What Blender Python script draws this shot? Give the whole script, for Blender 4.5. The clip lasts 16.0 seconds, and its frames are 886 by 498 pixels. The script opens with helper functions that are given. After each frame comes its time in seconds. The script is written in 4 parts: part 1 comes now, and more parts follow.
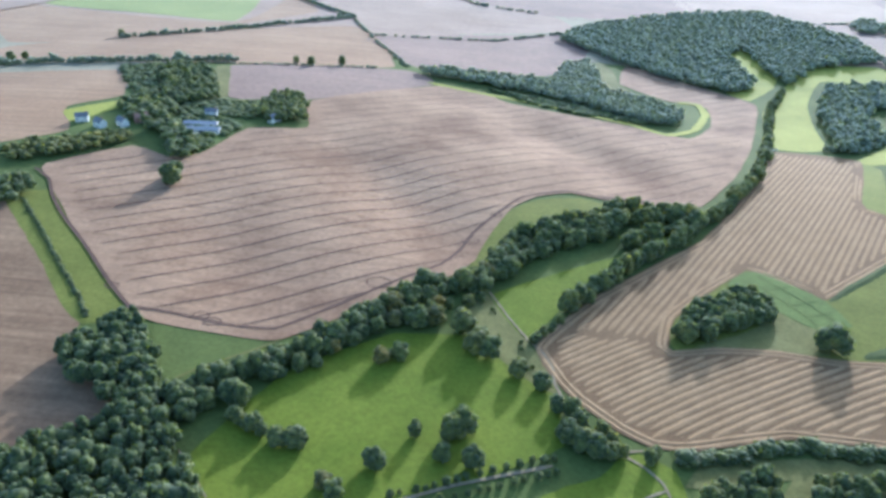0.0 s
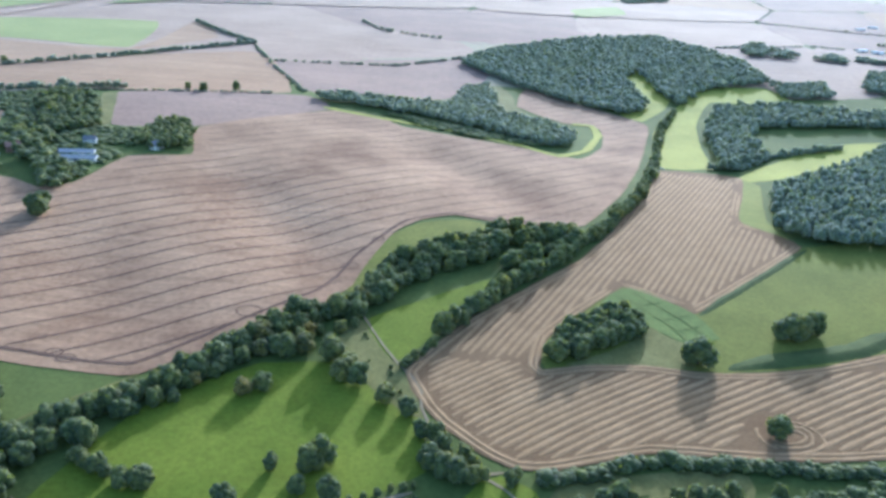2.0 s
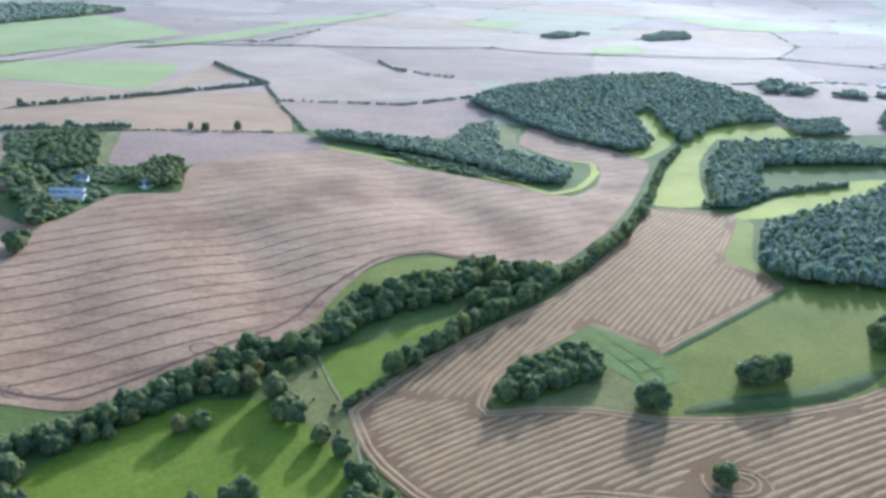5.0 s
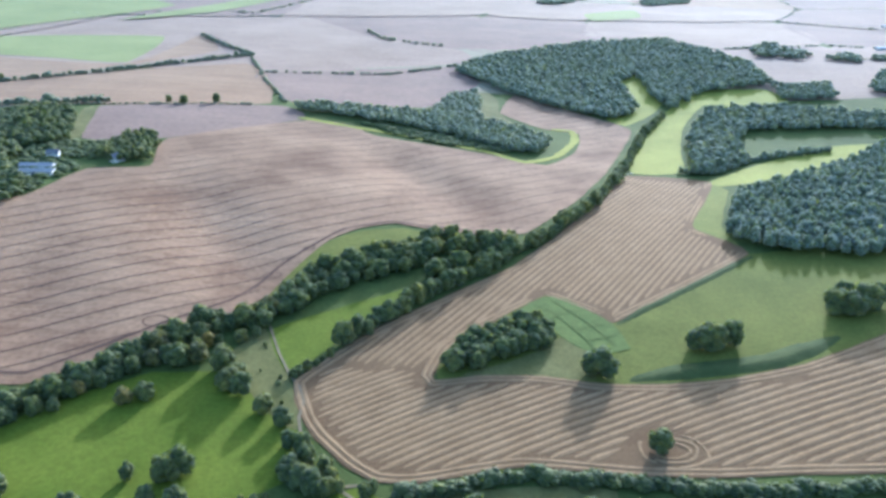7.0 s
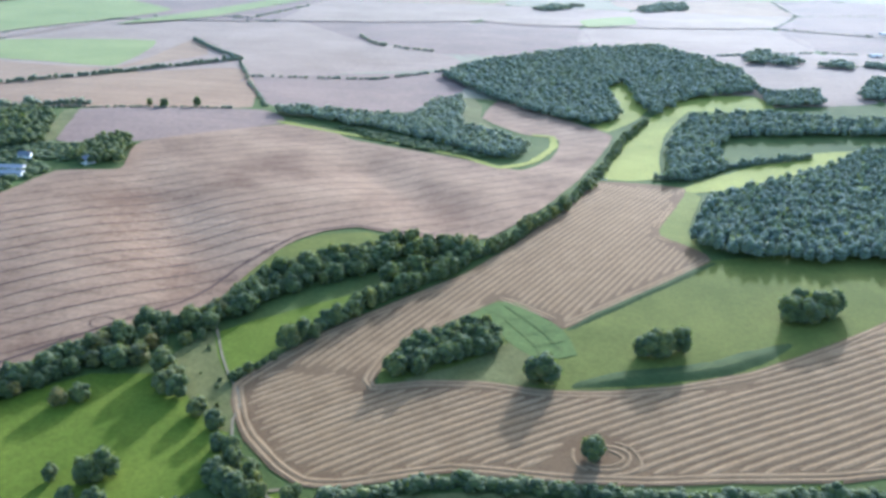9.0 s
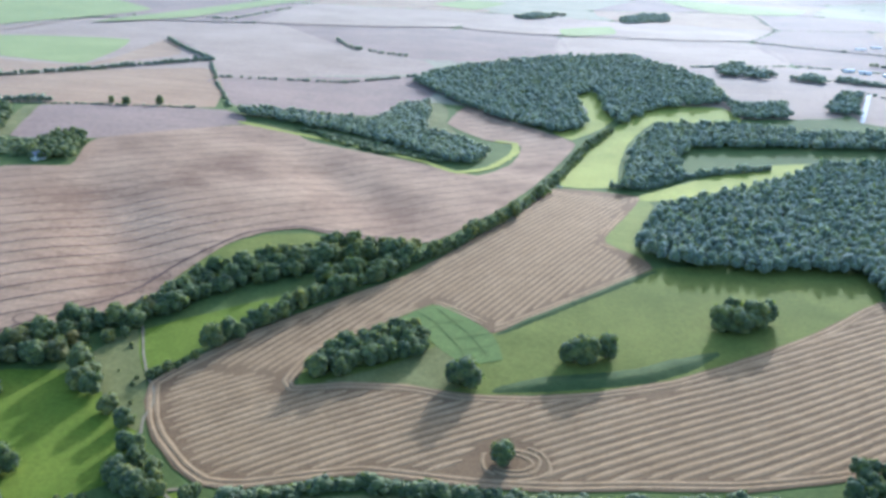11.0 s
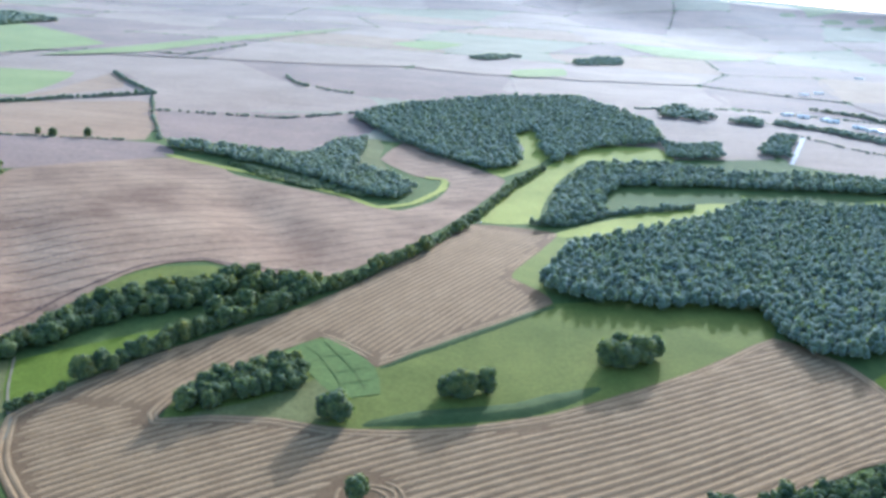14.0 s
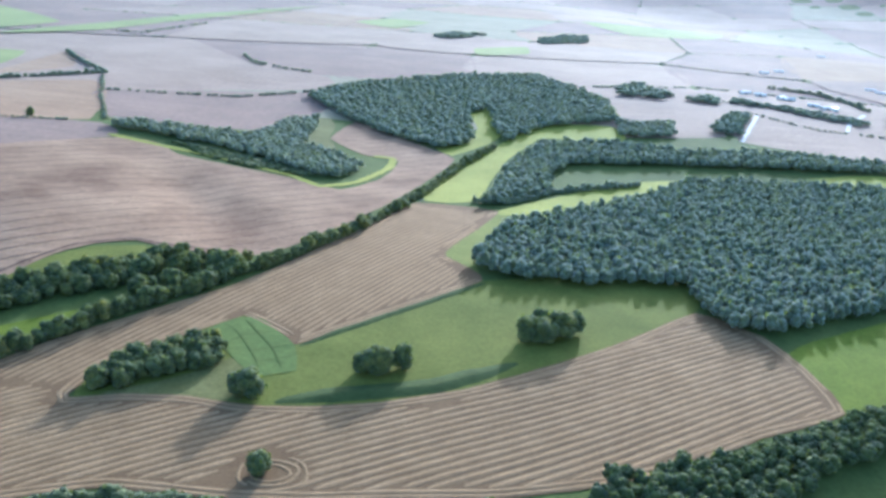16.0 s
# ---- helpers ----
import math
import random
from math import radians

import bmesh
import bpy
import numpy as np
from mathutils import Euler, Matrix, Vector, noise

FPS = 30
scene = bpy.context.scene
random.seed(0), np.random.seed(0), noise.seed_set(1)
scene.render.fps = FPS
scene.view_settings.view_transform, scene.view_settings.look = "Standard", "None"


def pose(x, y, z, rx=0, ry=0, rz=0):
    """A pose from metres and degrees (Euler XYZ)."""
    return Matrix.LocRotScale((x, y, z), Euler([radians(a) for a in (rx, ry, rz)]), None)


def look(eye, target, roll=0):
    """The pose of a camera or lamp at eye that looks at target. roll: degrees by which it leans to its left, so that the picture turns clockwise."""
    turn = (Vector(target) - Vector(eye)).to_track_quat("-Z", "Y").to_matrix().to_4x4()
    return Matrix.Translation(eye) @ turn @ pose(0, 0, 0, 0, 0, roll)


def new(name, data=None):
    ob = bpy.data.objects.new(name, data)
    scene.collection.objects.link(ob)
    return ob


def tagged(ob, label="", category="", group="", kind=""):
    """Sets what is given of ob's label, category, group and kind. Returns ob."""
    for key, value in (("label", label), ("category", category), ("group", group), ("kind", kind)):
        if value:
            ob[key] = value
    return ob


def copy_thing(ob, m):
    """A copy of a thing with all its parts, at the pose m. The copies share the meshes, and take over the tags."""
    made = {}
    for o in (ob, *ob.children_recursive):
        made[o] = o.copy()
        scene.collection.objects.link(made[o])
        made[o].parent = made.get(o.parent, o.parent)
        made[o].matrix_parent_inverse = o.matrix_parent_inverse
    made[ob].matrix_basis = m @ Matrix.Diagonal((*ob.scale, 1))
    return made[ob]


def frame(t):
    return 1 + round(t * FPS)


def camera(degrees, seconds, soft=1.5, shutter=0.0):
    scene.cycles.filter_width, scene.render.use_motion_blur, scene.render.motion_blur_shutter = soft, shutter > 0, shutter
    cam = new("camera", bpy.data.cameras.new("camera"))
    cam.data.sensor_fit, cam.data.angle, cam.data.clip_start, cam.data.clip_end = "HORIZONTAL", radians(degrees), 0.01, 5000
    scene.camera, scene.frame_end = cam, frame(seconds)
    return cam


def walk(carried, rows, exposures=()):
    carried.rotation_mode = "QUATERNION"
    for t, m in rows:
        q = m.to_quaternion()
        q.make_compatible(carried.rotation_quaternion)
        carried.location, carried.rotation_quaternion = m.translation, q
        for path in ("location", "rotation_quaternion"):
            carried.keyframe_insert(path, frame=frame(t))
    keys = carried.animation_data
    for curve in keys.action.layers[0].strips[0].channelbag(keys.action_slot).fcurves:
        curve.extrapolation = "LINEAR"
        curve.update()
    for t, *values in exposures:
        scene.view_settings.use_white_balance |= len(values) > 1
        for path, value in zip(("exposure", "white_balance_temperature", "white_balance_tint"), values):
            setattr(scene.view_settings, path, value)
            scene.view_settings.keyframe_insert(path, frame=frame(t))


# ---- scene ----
# camera: seconds, eye, heading (to the left of +y), tilt, roll in degrees
cam = camera(57.84, 16.0, soft=3.3)
FLIGHT = [
    (0, (0.00, 0.00, 250.00), 2.48, -26.17, 3.06),
    (0.5, (8.94, 0.84, 249.58), -0.43, -25.92, 3.72),
    (1, (18.10, 2.54, 249.34), -3.99, -25.75, 5.03),
    (1.5, (27.21, 4.26, 249.20), -5.36, -24.11, 4.89),
    (2, (36.26, 5.95, 249.05), -2.88, -24.14, 3.75),
    (2.5, (45.40, 7.32, 248.89), -1.14, -21.41, 3.39),
    (3, (54.59, 8.45, 248.72), -0.32, -20.96, 3.41),
    (3.5, (63.80, 9.33, 248.58), 0.09, -20.92, 3.76),
    (6, (109.50, 8.90, 252.38), 0.83, -22.79, 1.76),
    (6.5, (119.26, 9.80, 252.22), 0.97, -23.42, 1.59),
    (7, (129.09, 10.80, 252.05), 1.27, -23.79, 1.64),
    (7.5, (138.92, 11.81, 251.84), 1.40, -24.12, 1.85),
    (8, (148.72, 12.74, 251.58), 1.96, -23.87, 1.87),
    (8.5, (158.43, 13.54, 251.28), 2.18, -23.89, 1.71),
    (9, (168.09, 14.21, 250.91), 2.08, -23.38, 1.77),
    (11.5, (216.97, 17.64, 248.75), 1.34, -22.69, 3.38),
    (12, (226.80, 18.32, 248.42), 1.23, -22.43, 3.38),
    (12.5, (236.59, 18.96, 248.13), 1.15, -22.25, 3.29),
    (13, (246.25, 19.45, 247.96), 0.64, -20.62, 3.89),
    (13.5, (255.87, 19.70, 247.91), -0.05, -20.03, 4.22),
    (14, (265.51, 19.63, 247.95), -0.20, -19.98, 4.29),
    (14.5, (275.14, 19.30, 248.08), -0.71, -20.90, 4.68),
    (15, (284.86, 18.83, 248.54), -1.10, -21.55, 4.72),
    (15.5, (294.75, 18.25, 249.20), -1.61, -21.71, 4.61),
    (16, (304.67, 17.56, 249.89), -1.82, -21.30, 4.49),
]


def aimed(eye, heading, tilt, roll):
    a, b = radians(heading), radians(tilt)
    ahead = Vector((-math.sin(a) * math.cos(b), math.cos(a) * math.cos(b), math.sin(b)))
    return look(eye, Vector(eye) + 100 * ahead, roll)


walk(cam, [(t, aimed(eye, h, p, r)) for t, eye, h, p, r in FLIGHT], [(0.0, 1.5, 4850, 8.5), (3.5, 1.44, 4760, 8), (9.0, 1.5, 4760, 8.5), (16.0, 1.46, 4680, 7.5)])

# ---- light: low morning sun ahead, hazy sky ----
SUN_AZ, SUN_EL = radians(18.5), radians(16)
world = bpy.data.worlds.new("world")
scene.world = world
world.use_nodes = True
wn, wl = world.node_tree.nodes, world.node_tree.links
sky = wn.new("ShaderNodeTexSky")
sky.sky_type, sky.sun_disc = "NISHITA", False
sky.sun_elevation, sky.sun_rotation = SUN_EL, SUN_AZ
sky.air_density, sky.dust_density, sky.ozone_density = 1.2, 3.0, 1.5
wn["Background"].inputs["Strength"].default_value = 0.15
wl.new(sky.outputs["Color"], wn["Background"].inputs["Color"])
sun = new("sun", bpy.data.lights.new("sun", "SUN"))
sun.data.energy, sun.data.angle, sun.data.color = 2.6, radians(1.5), (1.0, 0.93, 0.83)
SUN_DIR = Vector((math.sin(SUN_AZ) * math.cos(SUN_EL), math.cos(SUN_AZ) * math.cos(SUN_EL), math.sin(SUN_EL)))
sun.matrix_world = look(SUN_DIR * 3000, (0, 0, 0))

# ---- plan of the land, metres ----
BROWN = [(-341, 570), (-308, 525), (-247, 447), (-198, 390), (-175, 378), (-116, 373), (-104, 377), (-77, 402), (-47, 439), (-13, 467), (1, 494), (12, 536), (27, 580), (48, 610), (76, 624), (99, 617), (140, 612), (183, 621), (231, 699), (274, 799), (317, 926), (342, 1021), (276, 1101), (201, 1174), (177, 1065), (227, 999), (272, 983), (257, 894), (218, 829), (151, 859), (27, 900), (0, 933), (-54, 942), (-181, 819), (-167, 728), (-218, 708), (-238, 634), (-262, 622), (-300, 640), (-349, 587)]
HEADLINE = [(-352, 577), (-330, 557), (-314, 530), (-291, 499), (-255, 458), (-222, 418), (-205, 399), (-196, 391), (-182, 391), (-158, 388), (-139, 385), (-123, 385), (-111, 386), (-102, 394), (-79, 417), (-49, 450), (-22, 481), (-10, 507), (-1, 537), (16, 570), (36, 605), (72, 627), (99, 622), (140, 620)]
BROWN_STRIP = [(-307, 946), (-101, 1002), (-61, 945), (-181, 823), (-237, 805), (-267, 805)]
TAN_WEST = [(-613, 816), (-425, 890), (-371, 789), (-407, 740), (-371, 670), (-411, 629), (-463, 596)]
TAN_NEAR = [(-381, 500), (-341, 513), (-332, 517), (-299, 475), (-258, 426), (-225, 386), (-217, 369), (-212, 345), (-190, 330), (-172, 314), (-176, 288), (-195, 276), (-205, 266), (-217, 250), (-276, 250), (-381, 431)]
VERGE = [(-345, 521), (-309, 477), (-268, 428), (-234, 385), (-216, 370), (-192, 382), (-224, 424), (-262, 474), (-295, 511), (-318, 540)]
TAN_STRIP = [(-608, 991), (-215, 1269), (-117, 1012), (-297, 955), (-467, 928), (-556, 910)]
TAN_FAR = [(-805, 1296), (-393, 1219), (-368, 1528), (-290, 1371), (-403, 1178), (-498, 1069), (-623, 1014)]
GREEN_FAR = [(-727, 1303), (-693, 1454), (-428, 1499), (-391, 1236), (-524, 1259)]
GREEN_HILL = [(-1028, 1644), (-962, 1988), (-903, 2202), (-551, 1924), (-713, 1581), (-848, 1363)]
FAR_GREEN = [[(819, 2915), (1054, 2895), (1290, 2824), (1160, 2598), (924, 2583)], [(81, 2391), (186, 2550), (290, 2521), (199, 2300)], [(406, 1995), (541, 2107), (533, 1964), (414, 1882)]]
PINK_FAR = [(-396, 1716), (-253, 1849), (-65, 1601), (121, 1480), (128, 1375), (-180, 1226), (-225, 1372), (-366, 1560)]
BROWN_FAR = [(-176, 1198), (128, 1352), (156, 1268), (104, 1075), (-88, 1024), (-147, 1124)]
STUBBLE = [(299, 807), (383, 795), (334, 671), (327, 644), (356, 591), (232, 471), (222, 481), (190, 506), (177, 493), (145, 458), (126, 433), (118, 408), (118, 399), (145, 406), (181, 407), (213, 401), (251, 402), (290, 410), (336, 426), (395, 460), (452, 500), (511, 549), (547, 513), (559, 468), (559, 416), (499, 387), (444, 356), (398, 340), (350, 330), (299, 327), (259, 323), (218, 323), (164, 327), (112, 312), (93, 312), (77, 323), (58, 344), (49, 359), (38, 391), (56, 422), (80, 455), (118, 496), (167, 550), (210, 621), (252, 704)]
PASTURE = [(180, 498), (193, 506), (225, 473), (354, 590), (519, 625), (512, 549), (363, 433), (297, 410), (225, 401), (120, 400), (127, 438)]
DRY_TIP = [(132, 404), (162, 421), (177, 432), (199, 455), (212, 460), (216, 433), (211, 405), (180, 403)]
CROP = [(170, 484), (187, 503), (202, 504), (218, 485), (230, 469), (236, 439), (224, 434), (214, 430), (199, 445), (187, 464)]
LANE_MEADOW = [(305, 818), (338, 974), (403, 1106), (481, 1239), (588, 1248), (600, 1186), (576, 1142), (472, 1156), (414, 1039), (383, 923), (363, 829)]
GLADE = [(317, 1071), (360, 1101), (380, 1194), (368, 1308), (402, 1356), (422, 1197), (391, 1109), (339, 1036)]
RIDE_MEADOW = [(363, 776), (436, 855), (544, 950), (639, 974), (596, 916), (527, 871), (422, 795)]
RIDE_EAST = [(730, 968), (795, 1003), (874, 1031), (920, 1032), (925, 990), (850, 978), (788, 966)]
MARGIN = [(379, 795), (391, 766), (352, 653), (354, 591), (340, 620), (323, 640), (328, 663)]
INNER_MEADOW = [(452, 880), (462, 960), (483, 1018), (557, 1026), (630, 1032), (705, 1034), (790, 1034), (917, 1044), (890, 993), (761, 985), (640, 971), (561, 938), (461, 866)]
EAST_MEADOW = [(554, 462), (556, 490), (580, 510), (697, 571), (640, 440), (561, 405)]
PINK_EAST = [(623, 1425), (819, 1541), (834, 1380), (730, 1218), (680, 1209), (708, 1333), (610, 1311)]
PINK_EAST_B = [(860, 1357), (1105, 1276), (996, 1087), (771, 1187)]
MEADOW = [(-123, 276), (-105, 324), (-91, 351), (-71, 370), (-42, 392), (7, 397), (24, 391), (42, 370), (49, 348), (50, 309), (23, 289), (-26, 262), (-111, 250)]
ROUGH = [(9, 449), (24, 415), (35, 396), (44, 372), (49, 348), (36, 356), (20, 374), (7, 394), (-4, 417)]
SLIP = [(12, 446), (47, 474), (109, 518), (111, 506), (61, 444), (35, 397)]
BULGE = [(-2, 483), (5, 521), (15, 552), (27, 578), (49, 604), (85, 616), (102, 607), (130, 592), (90, 555), (52, 524), (18, 492)]
TRIANGLE = [(-178, 378), (-113, 374), (-119, 351), (-149, 326), (-162, 343)]
PATH_LINE = [(11, 452), (24, 420), (35, 398), (43, 386), (48, 374), (48, 359), (53, 341), (60, 324)]
PATH_SOUTH = [(75, 308), (87, 298), (94, 288), (96, 277)]
PATH_TRIANGLE = [(-150, 328), (-138, 343), (-119, 361), (-104, 377)]
PATH_WOOD = [(-128, 280), (-117, 266), (-106, 253)]
AVENUE = [(-28, 261), (-2, 275), (44, 294)]
GARDEN_WEDGE = [(-403, 725), (-371, 763), (-351, 762), (-370, 710), (-381, 694)]
ORCHARD = [(-428, 910), (-387, 928), (-342, 838), (-338, 803), (-360, 791), (-398, 851)]
CREAM_STRIP = [(-322, 933), (-306, 937), (-268, 804), (-282, 801)]
ALLOTMENT = [(-301, 774), (-239, 800), (-223, 735), (-249, 739), (-225, 706), (-242, 630), (-263, 677), (-289, 713)]
WHITE_STRIP = [(-583, 1675), (-428, 1837), (-313, 2198), (-71, 2737), (-337, 2334), (-465, 1974)]
DRY_SOUTH = [(118, 308), (150, 311), (183, 315), (208, 312), (202, 292), (168, 278), (141, 277), (155, 298), (123, 288), (104, 287)]
LAWN_SOUTH = [(76, 303), (86, 308), (102, 298), (103, 281), (94, 264), (30, 256), (38, 274), (49, 281), (65, 289)]
WOOD_SW = [(-216, 240), (-190, 272), (-175, 283), (-161, 298), (-139, 294), (-122, 272), (-108, 246), (-93, 213), (-190, 200)]
COPSE_W = [(-213, 341), (-208, 360), (-188, 378), (-172, 362), (-156, 331), (-144, 314), (-143, 300), (-166, 300), (-185, 311), (-205, 327)]
WOOD_EAST = [(352, 612), (350, 629), (388, 735), (423, 757), (632, 949), (750, 951), (908, 937), (674, 572), (584, 528), (546, 513), (524, 519), (516, 549), (516, 590), (466, 597), (445, 580), (420, 593), (376, 592)]
WOOD_MID = [(376, 829), (409, 993), (466, 1115), (581, 1133), (652, 1096), (815, 1111), (981, 1063), (960, 1042), (790, 1036), (694, 1036), (627, 1034), (490, 1022), (456, 955), (448, 885), (364, 807)]
WOOD_FAR = [(110, 1309), (166, 1420), (345, 1572), (516, 1639), (618, 1405), (600, 1269), (487, 1220), (411, 1115), (399, 1318), (367, 1271), (371, 1115), (324, 1056), (253, 1109), (172, 1207)]
COPSE_LONG = [(-85, 985), (-31, 972), (13, 960), (55, 952), (96, 930), (140, 905), (188, 868), (212, 872), (234, 930), (218, 945), (186, 985), (154, 1000), (101, 1016), (65, 1018), (15, 1021), (-38, 1012), (-88, 1003)]
COPSE_SCRUB = [(4, 948), (38, 944), (109, 918), (170, 896), (182, 869), (116, 879), (44, 913)]
COPSE_LOBE = [(74, 1012), (95, 1085), (113, 1157), (145, 1182), (150, 1100), (152, 1021), (127, 998)]
COPSE_FIELD = [(122, 411), (127, 429), (146, 448), (181, 469), (190, 459), (187, 440), (160, 426), (142, 410)]
VILLAGE_N = [(-374, 896), (-357, 931), (-316, 900), (-273, 793), (-288, 772), (-313, 778), (-331, 785)]
VILLAGE_E = [(-224, 750), (-224, 815), (-204, 829), (-180, 796), (-173, 747), (-201, 725)]
VILLAGE_C = [(-360, 744), (-353, 788), (-311, 802), (-294, 739), (-294, 711), (-265, 676), (-245, 639), (-247, 612), (-268, 631), (-289, 671), (-311, 685)]
VILLAGE_W = [(-396, 603), (-380, 628), (-355, 646), (-320, 664), (-307, 659), (-317, 629), (-349, 606), (-376, 585)]
COPSE_EDGE_W = [(-380, 533), (-358, 554), (-335, 547), (-325, 526), (-335, 507), (-362, 503)]
COPSE_SE = [(395, 336), (413, 346), (444, 355), (477, 366), (513, 383), (547, 401), (615, 436), (606, 400), (565, 376), (528, 362), (500, 338), (470, 312), (399, 284)]
SCRUB_S = [(193, 283), (220, 297), (244, 300), (277, 309), (248, 255), (181, 254)]
WOOD_HILL = [(-1060, 1791), (-891, 2108), (-837, 2306), (-1026, 2412), (-1295, 2177)]
FAR_WOODS = [[(592, 2302), (695, 2468), (762, 2464), (728, 2310), (595, 2201)], [(302, 2183), (355, 2298), (450, 2312), (354, 2167)], [(659, 1552), (722, 1638), (763, 1532), (738, 1480), (658, 1496)], [(764, 1479), (832, 1547), (852, 1510), (817, 1466)]]
COPSE_E = [(601, 1262), (693, 1280), (674, 1192), (589, 1178)]
COPSE_E2 = [(739, 1238), (832, 1393), (849, 1370), (786, 1220)]
SHELTER = [(863, 1498), (935, 1451), (998, 1387), (1033, 1337), (1068, 1392), (1021, 1437), (949, 1487), (880, 1532)]
BELT_S = [(-144, 312), (-123, 336), (-102, 346), (-88, 364), (-70, 384), (-45, 416), (-12, 445), (10, 452)]
BELT_S2 = [(-138, 319), (-121, 328), (-113, 342), (-94, 362), (-74, 389), (-46, 425), (-20, 451), (5, 463)]
BELT_S4 = [(-103, 338), (-81, 357), (-60, 383), (-37, 405), (-11, 425), (6, 435)]
BELT_N3 = [(16, 467), (36, 495), (65, 519), (105, 550)]
BELT_S3 = [(-143, 300), (-128, 305), (-108, 315)]
ROW_SW = [(-105, 302), (-92, 294), (-74, 289)]
BELT_N = [(5, 459), (24, 498), (65, 533), (111, 567), (173, 584)]
BELT_N2 = [(9, 477), (28, 516), (67, 552), (114, 589), (175, 604)]
BELT_C = [(60, 431), (82, 460), (114, 502), (171, 568)]
BELT_C2 = [(110, 528), (144, 558), (174, 579)]
LANE = [(177, 582), (205, 617), (250, 700)]
LANE_FAR = [(250, 700), (301, 833), (355, 1000), (398, 1090)]
LANE_LOW = [(37, 396), (49, 410), (58, 424)]
PATH_TREES = [(47, 314), (59, 308), (66, 302), (74, 302)]
PATH_TREES2 = [(53, 328), (64, 318), (74, 310)]
HEDGE_S = [(107, 306), (136, 310), (152, 319), (167, 320), (189, 318), (224, 316), (252, 315), (272, 313), (367, 321)]
HEDGE_FAR = [(-498, 1069), (-388, 1159), (-294, 1262), (-225, 1342), (-301, 1431), (-368, 1528)]
HEDGE_FAR2 = [(-219, 1316), (-156, 1149), (-97, 1012)]
HEDGE_FAR3 = [(-176, 1208), (-93, 1225), (9, 1253), (118, 1357)]
TREES_FAR = [(-341, 947), (-279, 961), (-214, 975), (-135, 999)]
DRAIN = [(-331, 520), (-291, 472), (-260, 433), (-233, 400), (-216, 378)]
COPSE_ROW = [(-558, 884), (-530, 906), (-445, 927), (-307, 969)]
VALE_HEDGE = [(360, 828), (396, 828), (453, 890), (562, 940)]
HEDGE_TOP = [(-789, 1410), (-706, 1567), (-614, 1756), (-451, 1923), (-262, 2259), (-131, 2559)]
HEDGE_CURVE = [(-70, 1650), (-29, 1563), (37, 1530), (80, 1519)]
HEDGE_HILL = [(-406, 1849), (-341, 1843), (-270, 2115)]
HEDGE_EAST = [(873, 1392), (910, 1338), (940, 1298), (1078, 1261)]
HEDGE_EAST2 = [(820, 1508), (910, 1493), (974, 1445), (1033, 1394)]
SHELTER_N = [(1016, 1712), (1103, 1663), (1126, 1589), (1128, 1503)]
FARM_TRACK = [(774, 1187), (873, 1392)]
FARM_TRACK2 = [(987, 1300), (1028, 1375), (1100, 1468)]
FORK = [(95, 284), (86, 279), (77, 272)]
SPUR = [(75, 307), (89, 310)]
AVE_N = [(-29, 265), (-12, 272), (11, 285), (27, 291), (46, 299)]
AVE_S = [(-16, 261), (12, 274), (31, 283), (47, 290)]
HAMLET = [(-371, 697), (-348, 684), (-330, 691), (-262, 736), (-201, 736)]
FARM = [(933, 1621), (958, 1606), (994, 1591), (1004, 1577), (1031, 1526), (1045, 1505), (1060, 1499), (1093, 1940), (1145, 1980), (1405, 2331), (1265, 1773), (1272, 1742)]
COPSE_MARGIN = [(-70, 949), (0, 927), (67, 906), (119, 884), (162, 863), (196, 834), (232, 867), (262, 944), (264, 994), (239, 996)]
CLEARING = [(131, 1160), (163, 1180), (176, 1133), (176, 1066), (192, 1012), (167, 1000), (146, 1030)]
BANK_LINE = [(231, 467), (264, 497), (311, 541), (359, 587)]
SHADE_BANK_LINE = [(228, 404), (261, 411), (293, 418), (321, 426), (347, 441), (372, 459)]
MEADOW_TREES = [(-4, 306), (0, 312), (-22, 306), (-38, 282), (-8, 291), (-59, 267), (-53, 261), (7, 289), (28, 362), (48, 335), (-46, 363), (-37, 368), (-105, 342), (-99, 347), (4, 381), (13, 377), (-3, 400), (-20, 406), (-29, 400), (-63, 382), (-69, 377), (-88, 362), (-75, 291), (7, 391), (41, 352), (55, 333)]
SOUTH_TREES = [(93, 306), (77, 305), (66, 305), (60, 310), (52, 315), (90, 301), (119, 284), (131, 288), (140, 294), (145, 292), (126, 281), (113, 278), (134, 280), (142, 282), (167, 294), (176, 294), (183, 291), (193, 296), (177, 283), (170, 286), (163, 285), (187, 287), (216, 297)]
FIELD_TREES = [(234, 343), (213, 411), (279, 441), (287, 443), (299, 448), (380, 490), (390, 489), (403, 498), (412, 504), (389, 503)]
VILLAGE_TREES = [(-238, 567), (-241, 582), (-550, 924), (-561, 913), (-500, 1078), (-182, 995), (-218, 979), (-237, 982)]

# ---- terrain ----
HILLS = [(-300, 300, 4), (0, 300, -7), (300, 300, -5), (600, 300, 6), (-300, 600, 7), (0, 600, 2), (300, 600, 7), (600, 600, 7),
         (-300, 900, 6), (0, 900, 2), (300, 900, -12), (600, 900, -10), (-300, 1200, 3), (0, 1200, -2), (300, 1200, -7), (600, 1200, 3)]


